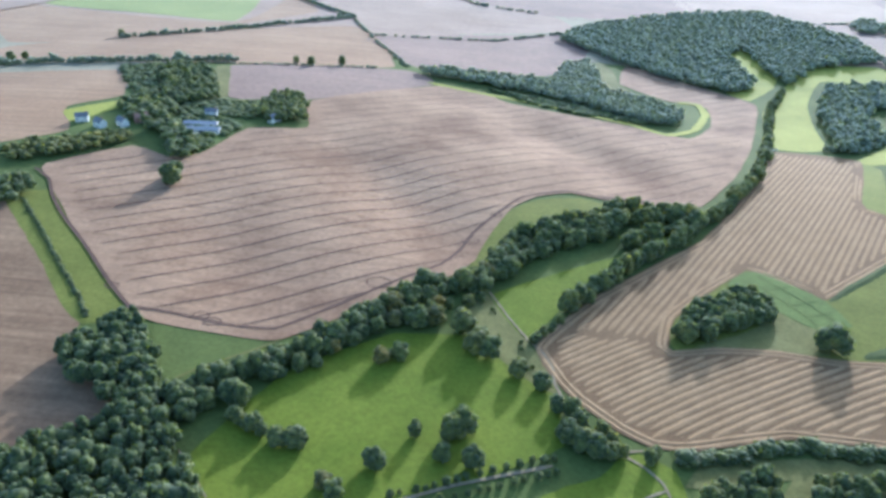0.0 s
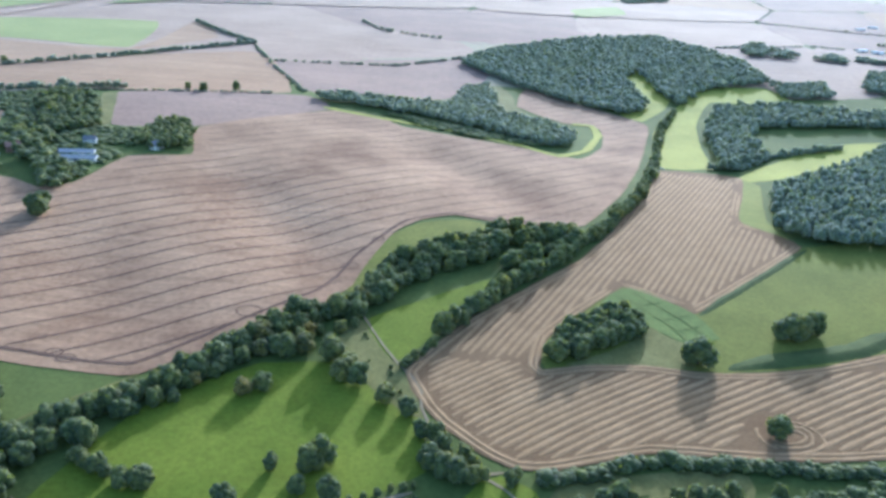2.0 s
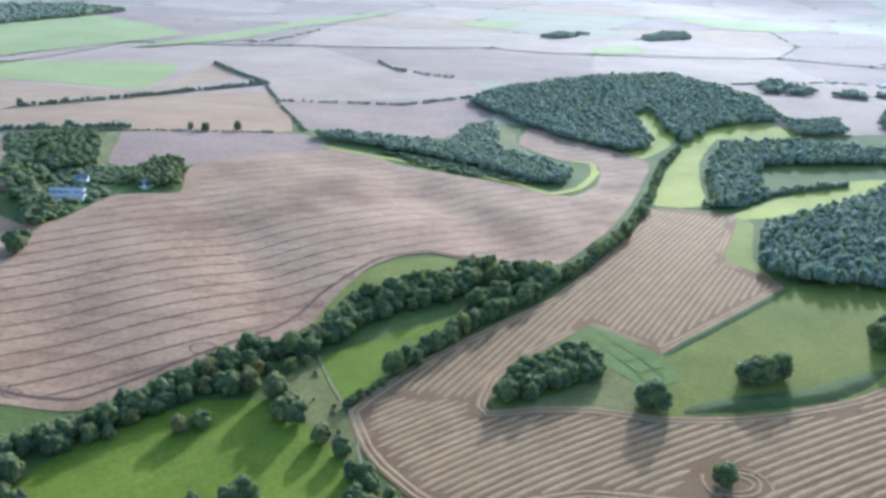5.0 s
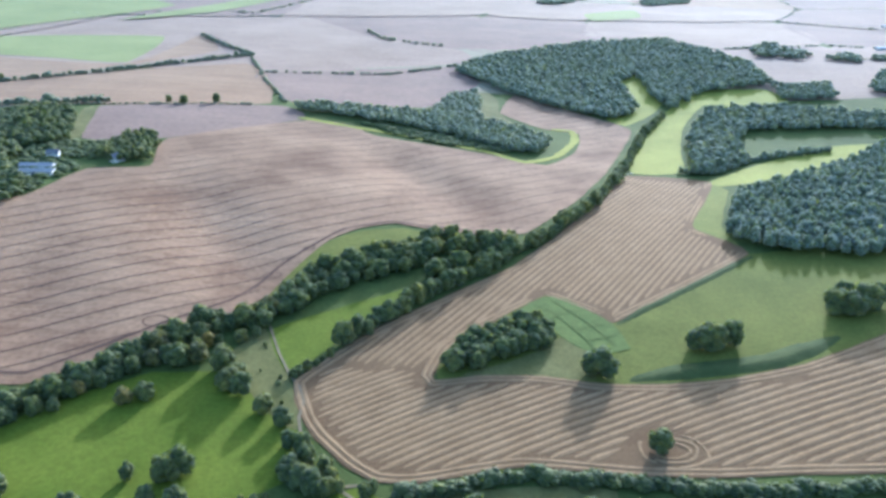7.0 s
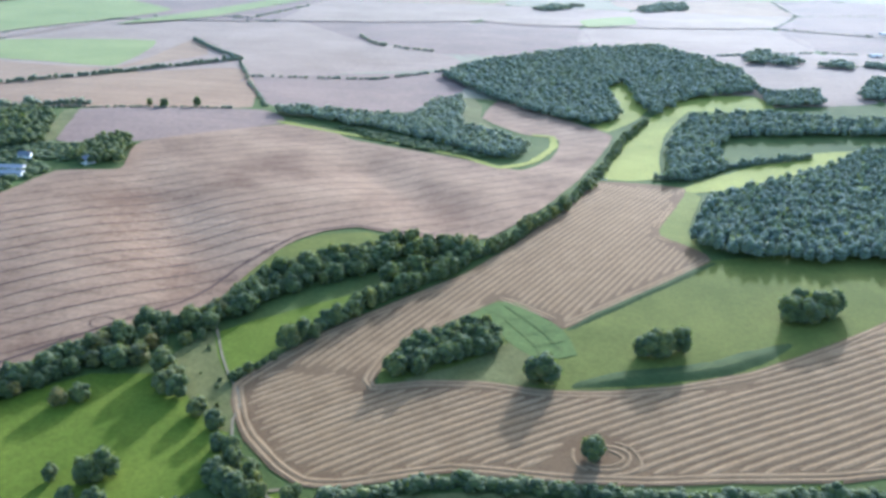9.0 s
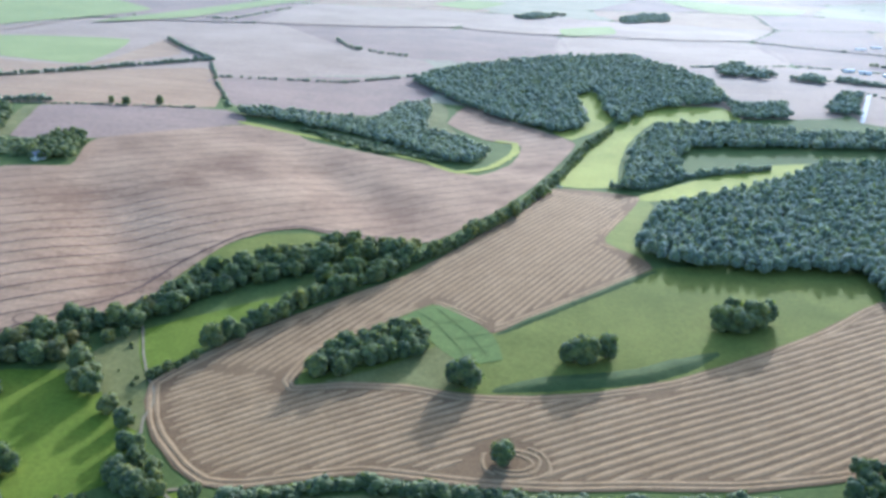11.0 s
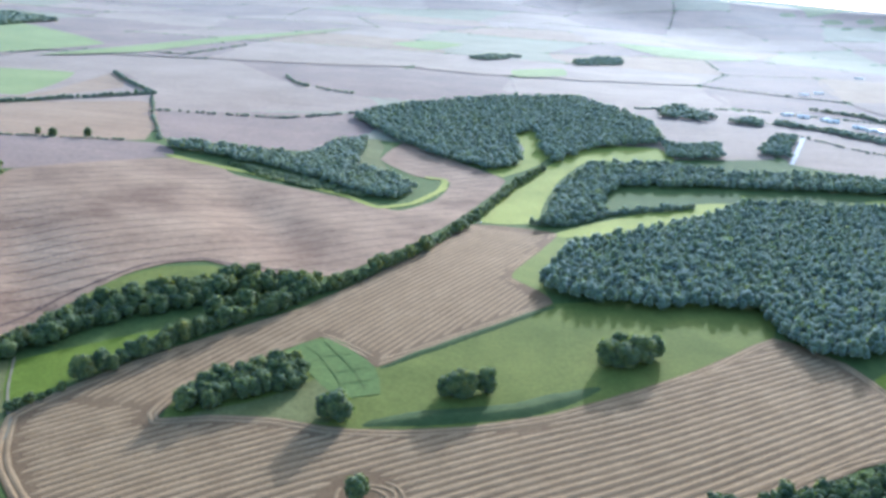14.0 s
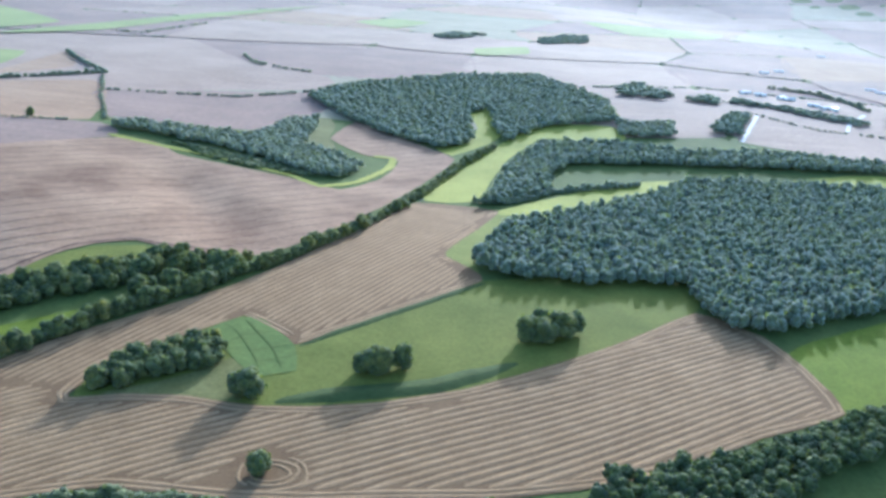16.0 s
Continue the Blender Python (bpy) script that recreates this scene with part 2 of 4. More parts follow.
def height(x, y):
    """Ground height: soft downland swells, a dip through the ploughland, and a far rise that closes the view."""
    x, y = np.asarray(x, float), np.asarray(y, float)
    z = 0 * x
    for cx, cy, a in HILLS:
        z = z + a * np.exp(-((x - cx) ** 2 + (y - cy) ** 2) / (2 * 260.0 ** 2))
    u, v = 0.85 * x + 0.53 * y, 0.85 * y - 0.53 * x
    for u0, v0, a in ((258, 540, 6.5), (474, 590, 6.5), (110, 480, 3.0)):
        z = z - a * np.exp(-((u - u0) / 40.0) ** 2 - ((v - v0) / 130.0) ** 2)
    far = np.clip((np.hypot(x, y) - 1900) / 2700, 0, 1)
    z = z + far * (18 * np.sin(x / 410.0 + 1) * np.cos(y / 560.0) + 10 * np.sin(x / 190.0 + y / 330.0))
    rise = np.clip((np.hypot(x, y) - 3400) / 1400, 0, 1)
    return z + rise ** 2 * 130


# ---- materials ----
def material(name, rough=0.95):
    m = bpy.data.materials.new(name)
    m.use_nodes = True
    n, l = m.node_tree.nodes, m.node_tree.links
    b = n["Principled BSDF"]
    b.inputs["Roughness"].default_value = rough
    b.inputs["Specular IOR Level"].default_value = 0.5
    return m, n, l, b


def noise_node(n, l, scale, detail=4, rough=0.6, stretch=None, turn=0.0):
    geo, mp, t = n.new("ShaderNodeNewGeometry"), n.new("ShaderNodeMapping"), n.new("ShaderNodeTexNoise")
    l.new(geo.outputs["Position"], mp.inputs["Vector"])
    mp.inputs["Rotation"].default_value = (0, 0, turn)
    mp.inputs["Scale"].default_value = stretch or (1, 1, 1)
    l.new(mp.outputs["Vector"], t.inputs["Vector"])
    t.inputs["Scale"].default_value, t.inputs["Detail"].default_value, t.inputs["Roughness"].default_value = scale, detail, rough
    return t.outputs["Fac"]


def ramp(n, l, fac, stops):
    r = n.new("ShaderNodeValToRGB")
    e = r.color_ramp.elements
    while len(e) < len(stops):
        e.new(0.5)
    for el, (p, c) in zip(e, stops):
        el.position, el.color = p, (*c, 1)
    l.new(fac, r.inputs["Fac"])
    return r.outputs["Color"]


def mix(n, l, fac, a, b, mode="MIX"):
    m = n.new("ShaderNodeMix")
    m.data_type, m.blend_type = "RGBA", mode
    for sock, v in ((m.inputs[0], fac), (m.inputs[6], a), (m.inputs[7], b)):
        if hasattr(v, "is_output"):
            l.new(v, sock)
        elif isinstance(v, tuple):
            sock.default_value = (*v, 1)
        else:
            sock.default_value = v
    return m.outputs[2]


def land(name, dark, light, patch=0.012, grain=0.35, streak=None, bump=0.25, sheen=0.75, gloss=0.1):
    """Open ground: broad patches, fine grain, an optional streak along the working direction (degrees, period per metre)."""
    m, n, l, b = material(name)
    c = ramp(n, l, noise_node(n, l, patch, 5), [(0.32, dark), (0.68, light)])
    fine = noise_node(n, l, grain, 6, 0.75)
    c = mix(n, l, 0.55, c, ramp(n, l, fine, [(0.25, (0.45, 0.45, 0.45)), (0.75, (1.5, 1.5, 1.5))]), "MULTIPLY")
    if streak:
        turn, scale, amount = streak
        s = noise_node(n, l, scale, 3, 0.6, (0.02, 1, 1), radians(-turn))
        c = mix(n, l, amount, c, ramp(n, l, s, [(0.3, (0.55, 0.55, 0.55)), (0.7, (1.45, 1.45, 1.45))]), "MULTIPLY")
    l.new(c, b.inputs["Base Color"])
    bp = n.new("ShaderNodeBump")
    bp.inputs["Strength"].default_value, bp.inputs["Distance"].default_value = bump, 0.6
    l.new(fine, bp.inputs["Height"])
    l.new(bp.outputs["Normal"], b.inputs["Normal"])
    b.inputs["Specular IOR Level"].default_value = gloss
    # blue sheen, strongest at grazing angles, stands in for distance haze
    b.inputs["Sheen Weight"].default_value, b.inputs["Sheen Roughness"].default_value = sheen, 0.2
    b.inputs["Sheen Tint"].default_value = (0.45, 0.72, 1.0, 1)
    return m


def foliage(name, dark, light, tip, sheen=0.2, thin=0.42, gloss=0.25, rough=0.9, mottle=0.85):
    m, n, l, b = material(name, rough)
    b.inputs["Specular IOR Level"].default_value = gloss
    geo, info = n.new("ShaderNodeNewGeometry"), n.new("ShaderNodeObjectInfo")
    c = ramp(n, l, geo.outputs["Random Per Island"], [(0.0, dark), (0.6, light), (1.0, tip)])
    tone = ramp(n, l, noise_node(n, l, 0.11, 2), [(0.3, (0.6, 0.68, 0.6)), (0.7, (1.35, 1.25, 1.1))])
    c = mix(n, l, 0.8, c, tone, "MULTIPLY")
    leafy = noise_node(n, l, 0.5, 6, 0.75)
    c = mix(n, l, mottle, c, ramp(n, l, leafy, [(0.3, (0.42, 0.5, 0.45)), (0.5, (1.0, 1.0, 1.0)), (0.72, (1.75, 1.6, 1.3))]), "MULTIPLY")
    bp = n.new("ShaderNodeBump")
    bp.inputs["Strength"].default_value, bp.inputs["Distance"].default_value = 0.9, 0.8
    l.new(leafy, bp.inputs["Height"])
    l.new(bp.outputs["Normal"], b.inputs["Normal"])
    each = ramp(n, l, info.outputs["Random"], [(0.0, (0.75, 0.85, 0.85)), (0.85, (1.15, 1.1, 0.95)), (1.0, (1.5, 1.25, 0.8))])
    c = mix(n, l, 0.8, c, each, "MULTIPLY")
    l.new(c, b.inputs["Base Color"])
    tr, ms = n.new("ShaderNodeBsdfTranslucent"), n.new("ShaderNodeMixShader")
    l.new(mix(n, l, 1.0, c, (1.5, 1.6, 0.7), "MULTIPLY"), tr.inputs["Color"])
    ms.inputs[0].default_value = thin
    l.new(b.outputs[0], ms.inputs[1])
    l.new(tr.outputs[0], ms.inputs[2])
    l.new(ms.outputs[0], n["Material Output"].inputs["Surface"])
    # pale sheen imitates a veil of haze over the leaves
    b.inputs["Sheen Weight"].default_value, b.inputs["Sheen Roughness"].default_value = sheen, 0.75
    b.inputs["Sheen Tint"].default_value = (0.85, 0.94, 0.9, 1)
    return m


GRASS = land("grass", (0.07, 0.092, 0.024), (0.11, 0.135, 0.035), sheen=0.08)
LUSH = land("lush_grass", (0.105, 0.138, 0.013), (0.152, 0.18, 0.02), 0.025, sheen=0.04)
MEAD = land("hill_grass", (0.108, 0.122, 0.022), (0.16, 0.166, 0.033), 0.02, sheen=0.05)
# dark green that puts the steep bank's shade into its colour
BANK_SHADE = land("bank_shade_grass", (0.05, 0.07, 0.022), (0.075, 0.095, 0.03), 0.05, sheen=0.0)
PALE_GREEN = land("pale_pasture", (0.228, 0.232, 0.03), (0.305, 0.302, 0.047), sheen=0.1, gloss=0.2)
# distant pasture, greyer than PALE_GREEN: haze mixed into the green
PASTURE_HAZED = land("hazed_pasture", (0.21, 0.228, 0.068), (0.265, 0.28, 0.092), 0.006, sheen=0.12, gloss=0.15)
DRY = land("dry_grass", (0.115, 0.115, 0.035), (0.18, 0.17, 0.06), 0.05, sheen=0.15)
MARGIN_GREEN = land("margin_grass", (0.15, 0.162, 0.034), (0.2, 0.207, 0.047), 0.04, sheen=0.1)
CROP_GREEN = land("green_crop", (0.1, 0.135, 0.035), (0.145, 0.18, 0.048), sheen=0.15)
SOIL = land("tilled_soil", (0.195, 0.118, 0.07), (0.355, 0.235, 0.142), 0.011, 0.3, (36, 0.25, 0.28), sheen=0.15)
SOIL_DARK = land("track_soil", (0.1, 0.062, 0.045), (0.13, 0.082, 0.058), 0.05, sheen=0.1)
# tilled soil greyed for distance: the haze is in the colour
SOIL_HAZED = land("hazed_soil", (0.2, 0.134, 0.102), (0.27, 0.183, 0.135), 0.006, 0.2, (20, 0.2, 0.2), sheen=0.12, gloss=0.15)
TAN = land("straw_field", (0.26, 0.158, 0.086), (0.33, 0.212, 0.12), 0.01, 0.3, (35, 0.2, 0.35), sheen=0.2)
TAN_DULL = land("weathered_stubble", (0.17, 0.108, 0.062), (0.23, 0.152, 0.088), 0.02, 0.3, (-52, 0.2, 0.5), sheen=0.08)
# far stubble and fallow, their colours paled to suggest haze
PINK = land("pale_hazed_stubble", (0.26, 0.182, 0.128), (0.335, 0.24, 0.175), 0.006, 0.2, (60, 0.15, 0.25), sheen=0.12, gloss=0.15)
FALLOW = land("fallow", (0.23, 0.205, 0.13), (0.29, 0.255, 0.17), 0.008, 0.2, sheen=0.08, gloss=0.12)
STUBBLE_MAT = land("stubble", (0.15, 0.092, 0.045), (0.195, 0.124, 0.062), 0.03, 0.5, sheen=0.1)
STRAW = land("straw", (0.265, 0.17, 0.084), (0.33, 0.218, 0.112), 0.05, 0.6, sheen=0.12)
CHALK = land("chalk_track", (0.2, 0.16, 0.095), (0.27, 0.22, 0.14), 0.08, sheen=0.05)
WHITE_CHALK = land("white_chalk", (0.55, 0.52, 0.46), (0.64, 0.61, 0.55), 0.08, sheen=0.2)
LEAF = foliage("leaf", (0.07, 0.09, 0.023), (0.112, 0.134, 0.034), (0.18, 0.193, 0.05), 0.2)
LEAF_GOLD = foliage("leaf_turning", (0.09, 0.09, 0.02), (0.15, 0.14, 0.032), (0.21, 0.175, 0.04))
# lighter than LEAF with a strong pale sheen: haze put into the woods' colour
CANOPY_HAZED = foliage("canopy_leaf_hazed", (0.1, 0.118, 0.042), (0.14, 0.158, 0.054), (0.18, 0.195, 0.066), 0.7, 0.42, 0.25, 0.85, 0.6)
LEAF_PALE = foliage("scrub_leaf", (0.08, 0.105, 0.03), (0.12, 0.15, 0.045), (0.16, 0.19, 0.06))
BARK, _n, _l, _b = material("bark")
_l.new(ramp(_n, _l, noise_node(_n, _l, 2.0), [(0.3, (0.05, 0.04, 0.03)), (0.7, (0.13, 0.105, 0.08))]), _b.inputs["Base Color"])


# ---- helpers of the land ----
def mesh_of(name, verts, faces, mat, smooth=False):
    me = bpy.data.meshes.new(name)
    verts, faces = np.asarray(verts, np.float32), np.asarray(faces, np.int32)
    sides = np.full(len(faces), faces.shape[1], np.int32)
    if faces.shape[1] == 4:
        sides[faces[:, 2] == faces[:, 3]] = 3
    loops = faces[np.arange(faces.shape[1])[None, :] < sides[:, None]]
    me.vertices.add(len(verts))
    me.vertices.foreach_set("co", verts.ravel())
    me.loops.add(len(loops))
    me.loops.foreach_set("vertex_index", loops)
    me.polygons.add(len(faces))
    me.polygons.foreach_set("loop_start", np.concatenate([[0], np.cumsum(sides)[:-1]]).astype(np.int32))
    me.polygons.foreach_set("loop_total", sides)
    if smooth:
        me.polygons.foreach_set("use_smooth", np.ones(len(faces), bool))
    me.update(calc_edges=True)
    me.validate()
    me.materials.append(mat)
    return me


def inside(poly, x, y):
    x, y = np.asarray(x, float), np.asarray(y, float)
    hit = np.zeros(x.shape, bool)
    for (x0, y0), (x1, y1) in zip(poly, poly[1:] + poly[:1]):
        cross = (y0 > y) != (y1 > y)
        with np.errstate(divide="ignore", invalid="ignore"):
            hit ^= cross & (x < (x1 - x0) * (y - y0) / (y1 - y0 + 1e-12) + x0)
    return hit


def edge_distance(poly, x, y, closed=True):
    best = np.full(np.shape(x), 1e9)
    for (x0, y0), (x1, y1) in zip(poly, poly[1:] + poly[:1] if closed else poly[1:]):
        dx, dy = x1 - x0, y1 - y0
        t = np.clip(((x - x0) * dx + (y - y0) * dy) / (dx * dx + dy * dy + 1e-9), 0, 1)
        best = np.minimum(best, np.hypot(x - x0 - t * dx, y - y0 - t * dy))
    return best


def rounded(poly, closed=True, step=6.0, wobble=0.0, seed=0):
    """A smooth line (Catmull-Rom) through the corners of a plan line."""
    p = np.array(poly, float)
    p = np.vstack([p[-1], p, p[0], p[1]]) if closed else np.vstack([2 * p[0] - p[1], p, 2 * p[-1] - p[-2]])
    out = []
    for i in range(1, len(p) - 2):
        a, b, c, d = p[i - 1:i + 3]
        k = max(2, int(np.linalg.norm(c - b) / step))
        for t in np.arange(k) / k:
            s = 0.5 * ((2 * b) + (c - a) * t + (2 * a - 5 * b + 4 * c - d) * t * t + (3 * b - a - 3 * c + d) * t ** 3)
            lin = b + (c - b) * t
            out.append(0.45 * s + 0.55 * lin)
    if not closed:
        out.append(p[-2])
    out = np.array(out)
    if wobble:
        r = np.random.RandomState(seed)
        out = out + r.uniform(-wobble, wobble, out.shape)
    return [tuple(q) for q in out]


from mathutils.geometry import delaunay_2d_cdt


def field(name, poly, mat, lift, label, step=22.0, wobble=0.6):
    """A draped patch of land inside a plan outline."""
    line = rounded(poly, True, 12.0, wobble, len(poly))
    xs = np.array([q[0] for q in line])
    ys = np.array([q[1] for q in line])
    gx, gy = np.meshgrid(np.arange(xs.min(), xs.max(), step), np.arange(ys.min(), ys.max(), step))
    gx, gy = gx.ravel(), gy.ravel()
    ok = inside(line, gx, gy) & (edge_distance(line, gx, gy) > 3)
    pts = [Vector(q) for q in line] + [Vector(q) for q in zip(gx[ok], gy[ok])]
    v, _, faces, *_ = delaunay_2d_cdt(pts, [], [list(range(len(line)))], 1, 0.01)
    co = np.array([(q.x, q.y) for q in v])
    z = height(co[:, 0], co[:, 1]) + lift
    tris = [f if (co[f[1]] - co[f[0]])[0] * (co[f[2]] - co[f[0]])[1] - (co[f[1]] - co[f[0]])[1] * (co[f[2]] - co[f[0]])[0] > 0 else f[::-1] for f in faces]
    ob = new(name, mesh_of(name, np.column_stack([co, z]), tris, mat, True))
    return tagged(ob, label, "field", kind="structure")


def runs(points, keep):
    """Unbroken stretches of a line where keep holds."""
    out, now = [], []
    for q, k in zip(points, keep):
        if k:
            now.append(q)
        elif now:
            out.append(now)
            now = []
    return [s for s in out + [now] if len(s) > 2]


def strips(parent, name, lines, width, lift, crown, mat, seed=1):
    """Each strip an object of its own under its field."""
    for k, line in enumerate(lines):
        ob = ribbons(name, [line], width, lift, crown, mat, "", "", seed + k)
        del ob["kind"]
        ob.parent = parent


def ribbons(name, lines, width, lift, crown, mat, label, category, seed=1, kind="stuff", closed=False):
    """Low rounded strips laid along plan lines, joined into one mesh."""
    r = np.random.RandomState(seed)
    V, F, base = [], [], 0
    for line in lines:
        p = np.array(line, float)
        d = np.gradient(p, axis=0)
        d /= np.linalg.norm(d, axis=1)[:, None] + 1e-9
        nrm = np.column_stack([-d[:, 1], d[:, 0]])
        ends = np.clip(np.minimum(np.arange(len(p)), np.arange(len(p))[::-1]) / 0.9 + 0.45, 0, 1)
        w = width * r.uniform(0.8, 1.2, len(p)) * ends
        for k, (off, up) in enumerate(((-0.5, 0), (-0.2, crown), (0.2, crown), (0.5, 0))):
            q = p + nrm * (off * w)[:, None]
            V.append(np.column_stack([q, height(q[:, 0], q[:, 1]) + lift + up * ends * r.uniform(0.7, 1.3, len(p))]))
        m = len(p)
        i = np.arange(m - 1)
        for k in range(3):
            F.append(np.column_stack([base + k * m + i, base + k * m + i + 1, base + (k + 1) * m + i + 1, base + (k + 1) * m + i])[:, ::-1])
        base += 4 * m
    ob = new(name, mesh_of(name, np.vstack(V), np.vstack(F), mat, True))
    return tagged(ob, label, category, kind=kind)


def bank(name, line, width, rise, mat, label):
    """A grassed step: a steep face to the south, easing back into the field behind."""
    p = np.array(rounded(line, False, 4.0, 0.5, len(line)))
    d = np.gradient(p, axis=0)
    d /= np.linalg.norm(d, axis=1)[:, None] + 1e-9
    nrm = np.column_stack([-d[:, 1], d[:, 0]])
    ends = np.clip(np.minimum(np.arange(len(p)), np.arange(len(p))[::-1]) / 8.0, 0, 1)
    V = []
    for off, up in ((-0.5, 0.1), (-0.15, 0.55), (0.15, 0.95), (0.35, 1.0), (1.3, 0.0)):
        q = p + nrm * (off * width * (0.3 + 0.7 * ends))[:, None]
        V.append(np.column_stack([q, height(q[:, 0], q[:, 1]) + 0.15 + up * rise * ends]))
    m, i = len(p), np.arange(len(p) - 1)
    F = [np.column_stack([k * m + i, k * m + i + 1, (k + 1) * m + i + 1, (k + 1) * m + i]) for k in range(4)]
    return tagged(new(name, mesh_of(name, np.vstack(V), np.vstack(F), mat, True)), label, "bank", kind="structure")


# ---- ground: one sheet to the horizon ----
def spread(lo, hi, step, far):
    out = list(np.arange(lo, hi + 1, step))
    d = step
    while out[-1] < far:
        d *= 1.25
        out.append(out[-1] + min(d, 160))
    d = step
    while out[0] > -far:
        d *= 1.25
        out.insert(0, out[0] - min(d, 160))
    return np.array(out)


gx, gy = np.meshgrid(spread(-700, 1100, 14, 4900), spread(150, 1500, 14, 4900))
nx = gx.shape[1]
i, j = np.meshgrid(np.arange(nx - 1), np.arange(gx.shape[0] - 1))
q = (j * nx + i).ravel()
ground = new("ground", mesh_of("ground", np.column_stack([gx.ravel(), gy.ravel(), height(gx, gy).ravel()]), np.column_stack([q, q + 1, q + nx + 1, q + nx]), GRASS, True))
tagged(ground, "rolling green farmland reaching a hazy rise", "ground", kind="structure")

# ---- fields ----
plough = field("ploughed_field", BROWN, SOIL, 0.6, "large tilled brown field with curved tramlines", 12.0)
field("ploughed_strip", BROWN_STRIP, SOIL_HAZED, 0.2, "narrow tilled brown field by a farm wood")
field("straw_field", TAN_WEST, TAN, 0.2, "pale tan harvested field beside the hamlet")
field("straw_field", TAN_NEAR, TAN_DULL, 0.2, "dull tan harvested field beside a drain")
field("grass_verge", VERGE, MEAD, 0.25, "green grass verge along a field drain")
field("straw_field", TAN_STRIP, TAN, 0.2, "long pale straw-coloured harvested field")
field("straw_field", TAN_FAR, TAN, 0.2, "pale straw-coloured harvested field behind a hedge")
field("pasture", GREEN_FAR, PASTURE_HAZED, 0.4, "pale green pasture among stubble fields")
field("pasture", GREEN_HILL, PASTURE_HAZED, 2.6, "pale green pasture on a far slope")
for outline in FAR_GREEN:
    field("pasture", outline, PASTURE_HAZED, 2.6, "pale green strip of far pasture, haze painted in", 40.0)
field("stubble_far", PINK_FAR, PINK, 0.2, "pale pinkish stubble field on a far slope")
field("ploughed_far", BROWN_FAR, SOIL_HAZED, 0.2, "pale brown tilled field beyond the copse")
field("hill_pasture", PASTURE, MEAD, 0.2, "smooth green pasture inside the stubble field")
stubble = field("stubble_field", STUBBLE, STUBBLE_MAT, 0.35, "harvested stubble field with straw rows")
field("crop_patch", CROP, CROP_GREEN, 0.5, "dense green crop patch with wheel tracks")
# the face turned from the sun is darkened by its material
bank("grass_bank", SHADE_BANK_LINE, 9, 1.9, BANK_SHADE, "steep grass bank above stubble, its shade painted dark")
bank("grass_bank", BANK_LINE, 4.5, 1.0, BANK_SHADE, "low dark grass bank along a field edge")
ribbons("grass_margin", [rounded(COPSE_MARGIN, False)], 9, 0.8, 0.05, PALE_GREEN, "pale grass margin round the long copse", "margin", 13, "structure")
field("clearing", CLEARING, DRY, 0.7, "pale grass clearing beside the long copse")
field("lane_meadow", LANE_MEADOW, PALE_GREEN, 0.3, "bright green meadow winding between woods")
field("glade", GLADE, PALE_GREEN, 0.3, "bright green glade inside the far wood")
field("ride_meadow", RIDE_MEADOW, PALE_GREEN, 0.3, "bright green strip of meadow between woods")
field("ride_meadow", RIDE_EAST, PALE_GREEN, 0.3, "bright green meadow strip beyond the wood")
field("dry_tip", DRY_TIP, DRY, 0.35, "rough olive grass below a small copse")
field("margin", MARGIN, MARGIN_GREEN, 0.3, "green margin between stubble and wood")
# the darker GRASS is picked here to paint in the woods' shade
field("inner_meadow", INNER_MEADOW, GRASS, 0.25, "green meadow enclosed by woods, shade in its darker colour")
field("east_meadow", EAST_MEADOW, LUSH, 0.25, "green meadow beside the large wood")
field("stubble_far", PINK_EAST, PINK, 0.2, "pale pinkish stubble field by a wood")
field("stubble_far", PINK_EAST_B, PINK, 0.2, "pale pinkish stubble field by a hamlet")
field("park_meadow", MEADOW, LUSH, 0.2, "bright green park meadow with scattered trees")
field("rough_grass", ROUGH, DRY, 0.3, "rough dry grass beside a chalk path")
field("slip_meadow", SLIP, LUSH, 0.25, "narrow bright green meadow between tree belts")
field("grass_corner", BULGE, MEAD, 0.3, "green grass corner beside the tree belt")
field("grass_triangle", TRIANGLE, GRASS, 0.3, "green grass triangle at the field's corner")
field("garden", GARDEN_WEDGE, PALE_GREEN, 0.35, "bright green paddock behind the hamlet")
field("orchard", ORCHARD, DRY, 0.35, "rough green paddock dotted with bushes")
field("fallow_strip", CREAM_STRIP, DRY, 0.35, "pale green fallow strip beside ploughland")
field("allotments", ALLOTMENT, CROP_GREEN, 0.3, "green garden plots beside the hamlet")
field("white_strip", WHITE_STRIP, PASTURE_HAZED, 2.8, "pale green strip of grass along a far road")
field("lawn", LAWN_SOUTH, LUSH, 0.25, "bright green grass between hedge and drive")
field("dry_paddock", DRY_SOUTH, DRY, 0.3, "dry yellow-green paddock between tree clumps")
ribbons("footpath", [rounded(PATH_LINE, False)], 1.7, 0.5, 0.05, CHALK, "pale trodden chalk footpath", "path", kind="structure")
ribbons("footpath", [rounded(PATH_SOUTH, False)], 1.7, 0.5, 0.05, CHALK, "pale trodden chalk footpath through grass", "path", kind="structure")
ribbons("footpath", [rounded(FORK, False)], 1.7, 0.55, 0.05, CHALK, "pale trodden footpath turning off through grass", "path", kind="structure")
ribbons("footpath", [rounded(SPUR, False)], 2.0, 0.55, 0.05, CHALK, "short pale footpath along a hedge", "path", kind="structure")
ribbons("footpath", [rounded(PATH_WOOD, False)], 1.8, 0.55, 0.05, CHALK, "pale worn path along a wood", "path", kind="structure")
